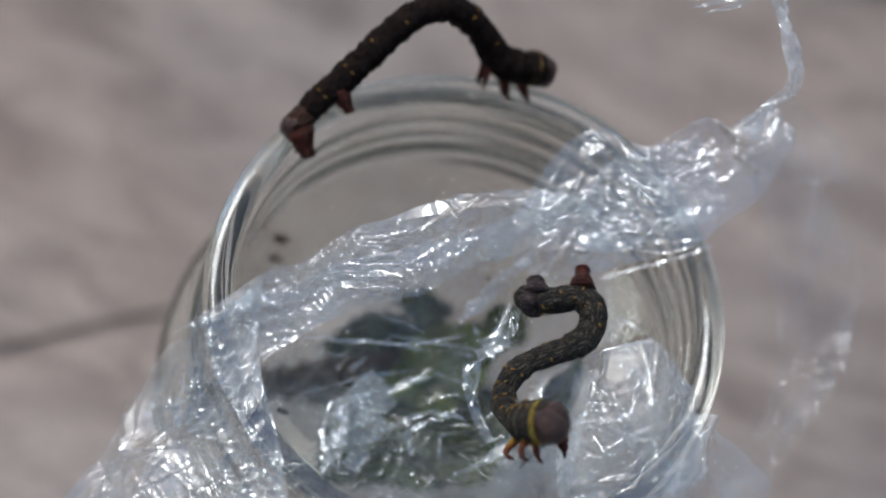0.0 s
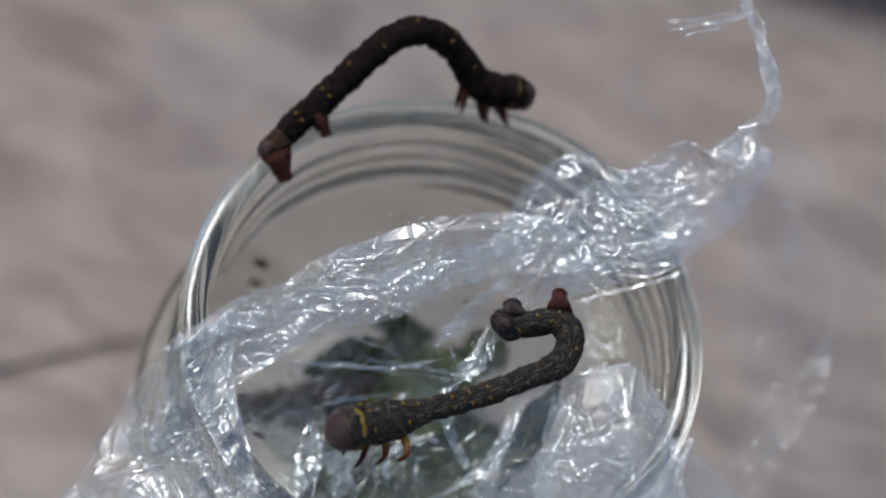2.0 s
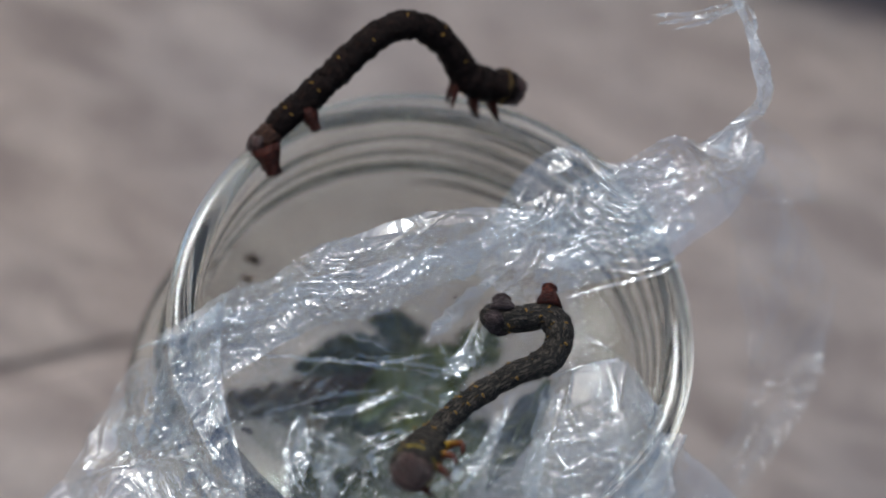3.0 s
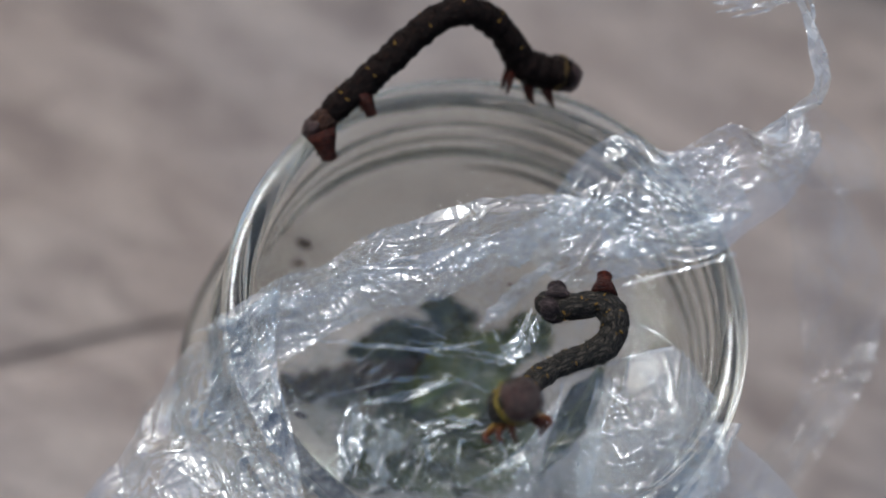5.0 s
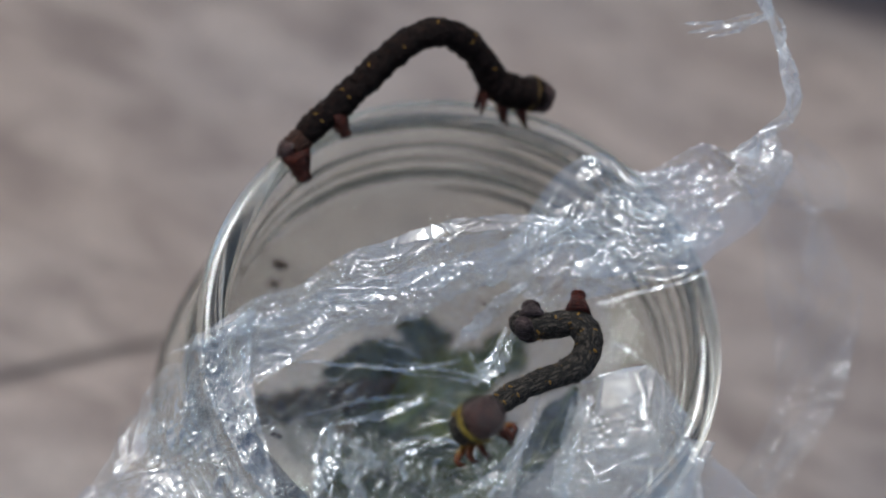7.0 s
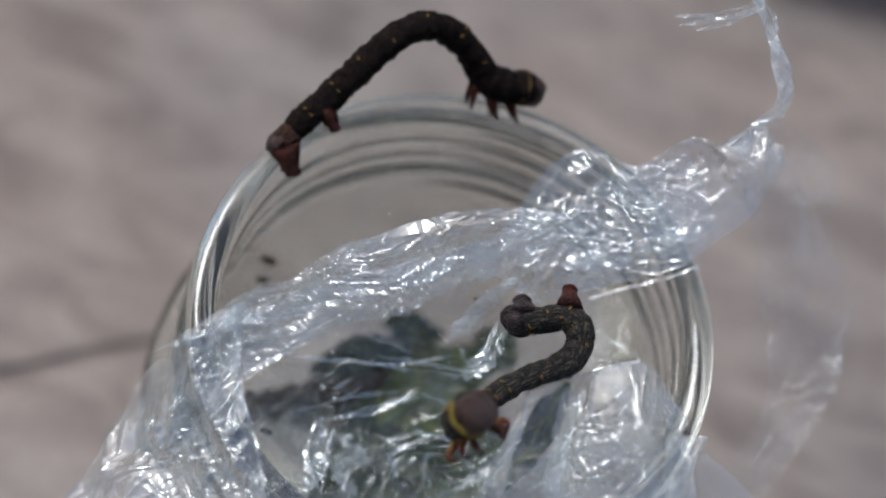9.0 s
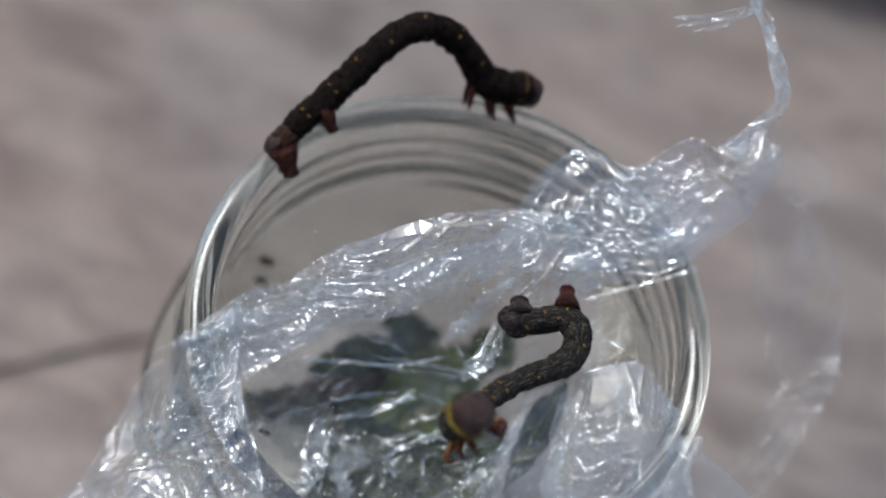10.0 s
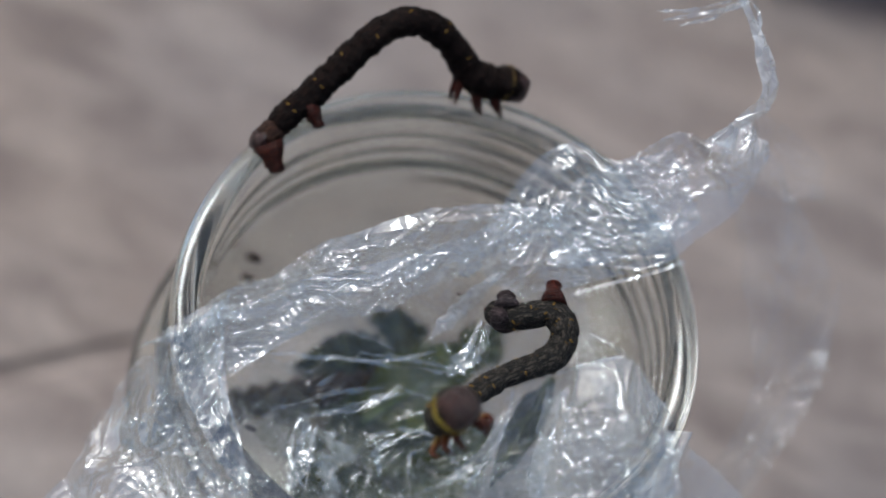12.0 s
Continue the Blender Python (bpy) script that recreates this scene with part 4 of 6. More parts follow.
def caterpillar(label, count, step, radius, skin, seed, marks=1.0, front=1.2, slim=False, clasp=0.0036):
    """An inchworm of rigid body pieces, tail first. Returns the thing and its pieces."""
    thing = new("caterpillar")
    tagged(thing, label, "caterpillar", "caterpillars on the jar")
    spot = to_mesh(blob_mesh(0.00022 * marks, 0.00048 * marks, 0.00016 * marks), "spot", YELLOW)
    fleck = to_mesh(blob_mesh(0.0006, 0.0001, 0.0001), "fleck", OCHRE)
    wart = to_mesh(blob_mesh(0.00028 * marks, 0.00028 * marks, 0.00024 * marks), "wart", skin)
    pieces = []
    for i in range(count):
        r = radius * (0.86 if i == 0 else 0.95 if i < 3 else 1.0 if i < 7 or not slim and i < count - 5 else 0.86 if i < count - 5 else 1.08 if i < count - 4 else front)
        if i == count - 1:
            p = part("head", head_mesh(radius * front * 0.92), HEAD_RED, thing, "reddish brown head")
            part("collar", lathe([(radius * front * 0.95, -0.0004), (radius * front * 1.02, -0.0003), (radius * front * 1.035, 0.0), (radius * front * 1.01, 0.0003), (radius * front * 0.94, 0.0004), (radius * front * 0.9, 0.0)], 28), COLLAR if slim else OCHRE, p, "yellow collar band" if slim else "ochre collar band").matrix_basis = pose(-0.0010 if slim else -0.0009, 0, -0.0001, 0, 90, 0)
        elif i == 0:
            p = part("anal_segment", ring_mesh(step, r, seed + i, i % 2), skin if slim else TAIL, thing)
            if slim:
                part("anal_plate", blob_mesh(0.0016, 0.0017, 0.0011), REAR_SKIN, p, "dull purplish anal plate with a red edge").matrix_basis = pose(0.0009, 0, 0.0009, 0, -14, 0)
                part("plate_edge", blob_mesh(0.0016, 0.0014, 0.0004), LEG_RED, p, "red edge of the anal plate").matrix_basis = pose(0.0004, 0, 0.0006, 0, -10, 0)
            else:
                part("anal_plate", blob_mesh(0.0017, 0.0019, 0.0012), HEAD_RED, p).matrix_basis = pose(-0.0010, 0, 0.0006, 0, -25, 0)
            for side in (-1, 1):
                part("clasper", proleg_mesh(side, clasp, 0.0013 if slim else 0.00125), REAR_SKIN if slim else LEG_RED, p, "" if slim else "reddish clasper").matrix_basis = pose(0.0019 if slim else -0.0002, 0, 0, 0, 30 if slim else 34, 0)
        else:
            p = part("thorax_segment" if i > count - 5 else "abdomen_segment", ring_mesh(step, r, seed + i, i % 2), skin, thing)
        if count - 5 < i < count - 1:
            for side in (-1, 1):
                o = new("spot", spot)
                o.parent = p
                o.matrix_basis = pose(step * 0.5, side * r * 0.5, -r * 0.86, 0, 0, 60 * side)
                part("leg", leg_mesh(side, 0.0042 if slim else 0.0036, (0.12 + 0.08 * (count - 2 - i)) if slim else 0.1, 0.25 + 0.3 * (count - 2 - i) if slim else 0.12), LEG_BRIGHT if slim else LEG_RED, p, "reddish pointed leg")
        if i == (2 if slim else 3):
            for side in (-1, 1):
                part("proleg", proleg_mesh(side, 0.0030, 0.0011 if slim else 0.0009), LEG_RED, p, "reddish proleg").matrix_basis = pose(0.0030 if slim else 0, 0, 0, 0, -6 if slim else 22, 0)
        if 0 < i < count - 1 and (slim or i % 2 == 0):
            for a in ((20, 75, 120) if slim else (18, 162, 58, 122)):
                pick = random.Random(seed * 31 + i * 7 + a)
                if pick.random() < 0.3:
                    continue
                o = new("spot", spot)
                o.parent = p
                o.matrix_basis = pose(step * 0.05, r * 1.01 * math.cos(radians(a)), r * 1.01 * math.sin(radians(a)), a - 90, 0, pick.uniform(-40, 40))
                if slim:
                    o = new("fleck", fleck)
                    o.parent = p
                    o.matrix_basis = pose(step * pick.uniform(0.2, 0.35), r * 0.99 * math.cos(radians(a + 14)), r * 0.99 * math.sin(radians(a + 14)), a - 76, 0, pick.uniform(10, 60))
            for a in (62, 118):
                o = new("wart", wart)
                o.parent = p
                o.matrix_basis = pose(step * 0.75, r * 0.98 * math.cos(radians(a)), r * 0.98 * math.sin(radians(a)), a, 0, 0)
        pieces.append(p)
    return thing, pieces


def body_frame(origin, x, z):
    x = Vector(x).normalized()
    y = Vector(z).cross(x).normalized()
    z = x.cross(y)
    m = Matrix((x, y, z)).transposed().to_4x4()
    m.translation = Vector(origin)
    return m


# the resting caterpillar, arched over the far rim
ARCH = [(-0.0304, 0.0158, 0.1031), (-0.0298, 0.0169, 0.1035), (-0.0290, 0.0187, 0.1045), (-0.0256, 0.0243, 0.1071), (-0.0229, 0.0290, 0.1095), (-0.0202, 0.0331, 0.1112), (-0.0170, 0.0357, 0.1114), (-0.0135, 0.0364, 0.1099), (-0.0101, 0.0357, 0.1073), (-0.0075, 0.0345, 0.1048), (-0.0046, 0.0351, 0.1037), (-0.0018, 0.0364, 0.1031), (0.0006, 0.0371, 0.1022)]
ARCH_N = 19
arch = spline(ARCH, ARCH_N)
arch_step = float(np.linalg.norm(np.diff(arch, axis=0), axis=1).mean())
resting, pieces = caterpillar("dark brown inchworm arched over the glass rim", ARCH_N, arch_step, 0.0021, SKIN_DARK, 100, 0.7)
resting.location = (-0.0312, 0.0150, 0.1000)
plane = Vector((0.813, 0.582, 0)).cross(Vector((-0.41, 0.574, 0.708)))
for i, p in enumerate(pieces):
    a, b = Vector(arch[i]), Vector(arch[i + 1])
    p.matrix_basis = body_frame(a - resting.location, b - a, plane.cross(b - a))

# the searching caterpillar on the film
REAR = [(0.0000, 0.0000, 0.0056), (0.0025, -0.0000, 0.0060), (0.0048, 0.0010, 0.0066), (0.0070, 0.0021, 0.0072), (0.0092, 0.0010, 0.0075), (0.0100, -0.0014, 0.0073), (0.0094, -0.0038, 0.0071), (0.0077, -0.0057, 0.0070), (0.0057, -0.0073, 0.0070)]
STEP = 0.00262
searching, links = caterpillar("grey brown bark-like inchworm searching from the film", 19, STEP, 0.00188, SKIN_GREY, 300, 0.72, 1.5, True, 0.0017)
searching.location = (0.00591, 0.00098, 0.10000)
for i in range(len(REAR) - 1):
    a, b = Vector(REAR[i]), Vector(REAR[i + 1])
    x = (b - a).normalized()
    links[i].matrix_basis = body_frame(a, x, Vector((x.y, -x.x, 0)).normalized() * 0.75 + Vector((0, -0.3, 0.6)))


# ---- small things ----
DROPS = [(-0.0288, 0.0141, 0.0700, 0.0012), (-0.0289, 0.0131, 0.0650, 0.0010), (0.0010, 0.0033, 0.1026, 0.0003), (-0.0191, -0.0211, 0.0940, 0.0008)]
for x, y, z, r in DROPS:
    d = part("dropping", blob_mesh(r, r * 0.55, r * 0.5), FRASS)
    d.location = (x, y, z)
    tagged(d, "tiny dark caterpillar dropping stuck to the jar", "dropping")

pot = part("plant_saucer", lathe([(0.0004, 0.0), (0.094, 0.0), (0.098, 0.002), (0.101, 0.010), (0.103, 0.016), (0.1015, 0.0172), (0.099, 0.0165), (0.094, 0.005), (0.0004, 0.004)], 72), POT)
pot.location = (0.034, 0.2480, 0.0005)
tagged(pot, "dark olive glazed plant saucer on the paving", "saucer")


# ---- what moves ----
def motions():
    def tilt(hinge, drop, rx, ry):
        return Matrix.Translation(hinge) @ pose(0, 0, -drop, rx, ry, 0) @ Matrix.Translation(-hinge)

    still = pose(0, 0, 0)
    walk(FAN, [(0, still), (1.4, still), (1.6, tilt(FAN_HINGE, 0.001, -8, 10)), (1.9, tilt(FAN_HINGE, 0.006, -16, 50)), (2.3, tilt(FAN_HINGE, 0.012, -20, 80)), (12, tilt(FAN_HINGE, 0.012, -20, 80))])
    walk(SPIKE, [(0, still), (2.5, still), (2.9, tilt(SPIKE_HINGE, 0.002, -10, 22)), (3.3, tilt(SPIKE_HINGE, 0.005, -14, 42)), (12, tilt(SPIKE_HINGE, 0.005, -14, 42))])
    rows = [None] * 11
    rows[0] = [
        (0, pose(0.00570, -0.00725, 0.00700, 26.1, 16.7, -143.1)),
        (0.1, pose(0.00570, -0.00725, 0.00700, 26.1, 16.7, -143.1)),
        (0.2, pose(0.00570, -0.00725, 0.00700, 27.8, 18.7, -138.8)),
        (0.233, pose(0.00570, -0.00725, 0.00700, 25.8, 17.0, -143.6)),
        (0.267, pose(0.00570, -0.00725, 0.00700, 24.0, 15.2, -148.2)),
        (0.3, pose(0.00570, -0.00725, 0.00700, 22.4, 13.3, -152.7)),
        (0.4, pose(0.00570, -0.00725, 0.00700, 23.3, 14.2, -150.5)),
        (0.5, pose(0.00570, -0.00725, 0.00700, 22.7, 13.6, -152.0)),
        (0.6, pose(0.00570, -0.00725, 0.00700, 27.2, 18.1, -140.5)),
        (0.7, pose(0.00570, -0.00725, 0.00700, 30.1, 20.9, -132.2)),
        (0.8, pose(0.00570, -0.00725, 0.00700, 29.7, 20.5, -133.5)),
        (0.9, pose(0.00570, -0.00725, 0.00700, 35.8, 25.2, -113.5)),
        (1, pose(0.00570, -0.00725, 0.00700, 31.9, 22.4, -126.9)),
        (1.1, pose(0.00570, -0.00725, 0.00700, 31.4, 21.9, -128.4)),
        (1.2, pose(0.00570, -0.00725, 0.00700, 31.2, 21.8, -129.1)),
        (1.3, pose(0.00570, -0.00725, 0.00700, 31.3, 21.9, -128.6)),
        (1.4, pose(0.00570, -0.00725, 0.00700, 31.0, 21.6, -129.7)),
        (1.5, pose(0.00570, -0.00725, 0.00700, 31.9, 22.3, -126.9)),
        (1.6, pose(0.00570, -0.00725, 0.00700, 30.9, 21.5, -130.0)),
        (1.8, pose(0.00570, -0.00725, 0.00700, 30.9, 21.5, -129.9)),
        (2, pose(0.00570, -0.00725, 0.00700, 27.6, 18.6, -139.2)),
        (2.2, pose(0.00570, -0.00725, 0.00700, 28.0, 19.0, -138.1)),
        (2.3, pose(0.00570, -0.00725, 0.00700, 28.3, 19.2, -137.3)),
        (2.4, pose(0.00570, -0.00725, 0.00700, 28.3, 19.2, -137.5)),
        (2.5, pose(0.00570, -0.00725, 0.00700, 27.8, 18.7, -138.7)),
        (2.6, pose(0.00570, -0.00725, 0.00700, 27.3, 18.2, -140.1)),
        (2.7, pose(0.00570, -0.00725, 0.00700, 32.8, 23.1, -124.0)),
        (2.8, pose(0.00570, -0.00725, 0.00700, 33.9, 23.9, -120.4)),
        (2.9, pose(0.00570, -0.00725, 0.00700, 30.8, 21.4, -130.2)),
        (3, pose(0.00570, -0.00725, 0.00700, 29.4, 20.2, -134.3)),
        (3.1, pose(0.00570, -0.00725, 0.00700, 26.2, 17.2, -142.9)),
        (3.2, pose(0.00570, -0.00725, 0.00700, 25.2, 16.2, -145.6)),
        (3.27, pose(0.00570, -0.00725, 0.00700, 24.8, 15.8, -146.6)),
        (3.33, pose(0.00570, -0.00725, 0.00700, 24.5, 15.4, -147.5)),
        (3.4, pose(0.00570, -0.00725, 0.00700, 24.1, 15.0, -148.5)),
        (3.5, pose(0.00570, -0.00725, 0.00700, 27.7, 8.2, -143.0)),
        (3.6, pose(0.00570, -0.00725, 0.00700, 30.4, 0.2, -137.0)),
        (3.7, pose(0.00570, -0.00725, 0.00700, 31.5, -6.1, -132.2)),
        (5.3, pose(0.00570, -0.00725, 0.00700, 31.5, -6.1, -132.2)),
        (6.0, pose(0.00570, -0.00725, 0.00700, 31.1, -5.3, -133.8)),
        (7.0, pose(0.00570, -0.00725, 0.00700, 30.8, -4.7, -134.8)),
        (12, pose(0.00570, -0.00725, 0.00700, 30.8, -4.7, -134.8)),
    ]
    rows[1] = [
        (0, pose(0.00369, -0.00876, 0.00625, 29.1, 9.4, -127.9)),
        (0.1, pose(0.00369, -0.00876, 0.00625, 29.1, 9.4, -127.9)),
        (0.2, pose(0.00383, -0.00888, 0.00616, 41.9, 21.3, -103.2)),
        (0.233, pose(0.00369, -0.00874, 0.00623, 39.3, 10.8, -131.0)),
        (0.267, pose(0.00355, -0.00858, 0.00631, 41.9, 0.3, -157.8)),
        (0.3, pose(0.00343, -0.00842, 0.00640, 49.0, -7.9, 174.7)),
        (0.4, pose(0.00349, -0.00850, 0.00636, 45.9, 1.2, -169.3)),
        (0.5, pose(0.00345, -0.00845, 0.00639, 44.1, 2.6, -168.8)),
        (0.6, pose(0.00378, -0.00884, 0.00619, 44.6, 1.4, -172.6)),
        (0.7, pose(0.00406, -0.00907, 0.00607, 46.7, 5.6, -163.2)),
        (0.8, pose(0.00401, -0.00903, 0.00608, 46.7, 10.0, -155.0)),
        (0.9, pose(0.00476, -0.00942, 0.00588, 46.2, 13.0, -149.6)),
        (1, pose(0.00425, -0.00919, 0.00600, 46.7, 16.8, -141.8)),
        (1.1, pose(0.00419, -0.00916, 0.00602, 39.7, 17.5, -139.2)),
        (1.2, pose(0.00417, -0.00914, 0.00603, 36.5, 18.1, -136.3)),
        (1.3, pose(0.00418, -0.00915, 0.00602, 34.1, 17.9, -136.5)),
        (1.4, pose(0.00415, -0.00913, 0.00604, 31.0, 16.7, -139.5)),
        (1.5, pose(0.00425, -0.00919, 0.00600, 28.1, 15.5, -143.1)),
        (1.6, pose(0.00414, -0.00912, 0.00604, 29.5, 16.4, -140.5)),
        (1.8, pose(0.00414, -0.00912, 0.00604, 29.4, 17.3, -138.8)),
        (2, pose(0.00382, -0.00887, 0.00617, 27.6, 15.8, -143.2)),
        (2.2, pose(0.00386, -0.00891, 0.00615, 27.7, 16.1, -142.3)),
        (2.3, pose(0.00388, -0.00893, 0.00614, 27.8, 16.0, -142.1)),
        (2.4, pose(0.00388, -0.00892, 0.00614, 27.7, 16.1, -140.1)),
        (2.5, pose(0.00384, -0.00889, 0.00616, 27.5, 17.4, -135.5)),
        (2.6, pose(0.00379, -0.00885, 0.00618, 29.2, 15.8, -139.0)),
        (2.7, pose(0.00435, -0.00925, 0.00597, 37.0, 17.3, -135.4)),
        (2.8, pose(0.00449, -0.00932, 0.00594, 37.1, 17.8, -134.1)),
        (2.9, pose(0.00413, -0.00911, 0.00604, 32.5, 16.5, -136.1)),
        (3, pose(0.00398, -0.00901, 0.00610, 36.9, 18.4, -131.7)),
        (3.1, pose(0.00370, -0.00876, 0.00622, 34.6, 15.6, -140.2)),
        (3.2, pose(0.00362, -0.00867, 0.00627, 34.0, 15.1, -141.5)),
        (3.27, pose(0.00360, -0.00864, 0.00629, 30.8, 14.9, -141.7)),
        (3.33, pose(0.00357, -0.00861, 0.00630, 27.5, 14.7, -141.8)),
        (3.4, pose(0.00354, -0.00857, 0.00632, 24.3, 14.4, -141.9)),
        (3.5, pose(0.00363, -0.00881, 0.00663, 29.3, 6.2, -136.0)),
        (3.6, pose(0.00378, -0.00904, 0.00699, 33.2, -3.4, -129.5)),
        (3.7, pose(0.00395, -0.00918, 0.00728, 34.8, -10.9, -124.3)),
        (5.3, pose(0.00395, -0.00918, 0.00728, 34.8, -10.9, -124.3)),
        (6.0, pose(0.00389, -0.00913, 0.00724, 34.3, -6.1, -127.0)),
        (7.0, pose(0.00386, -0.00910, 0.00722, 33.6, -2.8, -128.9)),
        (12, pose(0.00386, -0.00910, 0.00722, 33.6, -2.8, -128.9)),
    ]
    rows[2] = [
        (0, pose(0.00210, -0.01080, 0.00582, 29.0, 11.5, -104.6)),
        (0.1, pose(0.00210, -0.01080, 0.00582, 29.0, 11.5, -104.6)),
        (0.2, pose(0.00327, -0.01126, 0.00521, 55.2, 3.0, -52.4)),
        (0.233, pose(0.00200, -0.01068, 0.00574, 48.0, -19.3, -100.2)),
        (0.267, pose(0.00113, -0.00957, 0.00630, 63.1, -38.8, -156.4)),
        (0.3, pose(0.00085, -0.00818, 0.00676, 92.5, -36.3, 136.5)),
        (0.4, pose(0.00092, -0.00899, 0.00630, 75.5, -22.9, 167.9)),
        (0.5, pose(0.00089, -0.00896, 0.00627, 71.1, -18.1, 168.7)),
        (0.6, pose(0.00118, -0.00917, 0.00612, 71.2, -17.7, 162.9)),
        (0.7, pose(0.00156, -0.00982, 0.00581, 72.8, -15.1, 171.3)),
        (0.8, pose(0.00167, -0.01012, 0.00563, 69.0, -6.9, -176.1)),
        (0.9, pose(0.00255, -0.01071, 0.00529, 66.6, -2.6, -173.2)),
        (1, pose(0.00227, -0.01074, 0.00525, 63.0, 7.3, -158.5)),
        (1.1, pose(0.00230, -0.01079, 0.00523, 48.8, 9.4, -151.4)),
        (1.2, pose(0.00237, -0.01086, 0.00522, 42.0, 9.9, -146.0)),
        (1.3, pose(0.00238, -0.01087, 0.00522, 37.4, 9.6, -146.0)),
        (1.4, pose(0.00224, -0.01076, 0.00528, 32.4, 8.3, -147.5)),
        (1.5, pose(0.00223, -0.01071, 0.00530, 28.2, 7.4, -150.5)),
        (1.6, pose(0.00220, -0.01072, 0.00530, 30.2, 8.7, -146.9)),
        (1.8, pose(0.00225, -0.01077, 0.00526, 29.2, 10.5, -145.8)),
        (2, pose(0.00180, -0.01038, 0.00545, 28.2, 11.0, -145.4)),
        (2.2, pose(0.00186, -0.01045, 0.00542, 28.1, 11.0, -144.4)),
        (2.3, pose(0.00190, -0.01048, 0.00542, 28.2, 10.4, -144.2)),
        (2.4, pose(0.00195, -0.01054, 0.00541, 27.8, 9.5, -140.2)),
        (2.5, pose(0.00205, -0.01064, 0.00537, 27.1, 11.3, -132.0)),
        (2.6, pose(0.00189, -0.01050, 0.00547, 31.4, 8.0, -136.3)),
        (2.7, pose(0.00257, -0.01100, 0.00519, 43.1, 4.8, -146.3)),
        (2.8, pose(0.00275, -0.01111, 0.00514, 42.9, 5.6, -145.4)),
        (2.9, pose(0.00232, -0.01086, 0.00530, 35.4, 5.4, -139.9)),
        (3, pose(0.00233, -0.01087, 0.00527, 44.9, 12.1, -126.2)),
        (3.1, pose(0.00176, -0.01038, 0.00552, 44.1, 10.2, -131.6)),
        (3.2, pose(0.00164, -0.01025, 0.00559, 43.5, 9.9, -132.9)),
        (3.27, pose(0.00161, -0.01021, 0.00561, 37.4, 9.3, -131.9)),
        (3.33, pose(0.00158, -0.01018, 0.00564, 31.3, 8.7, -130.9)),
        (3.4, pose(0.00155, -0.01014, 0.00567, 25.2, 8.3, -129.8)),
        (3.5, pose(0.00175, -0.01062, 0.00635, 31.0, -0.2, -125.1)),
        (3.6, pose(0.00212, -0.01106, 0.00715, 36.2, -10.0, -119.6)),
        (3.7, pose(0.00250, -0.01131, 0.00777, 38.8, -17.6, -115.1)),
        (5.3, pose(0.00250, -0.01131, 0.00777, 38.8, -17.6, -115.1)),
        (6.0, pose(0.00233, -0.01121, 0.00752, 40.2, -13.0, -118.6)),
        (7.0, pose(0.00222, -0.01114, 0.00735, 40.8, -10.0, -120.8)),
        (12, pose(0.00222, -0.01114, 0.00735, 40.8, -10.0, -120.8)),
    ]
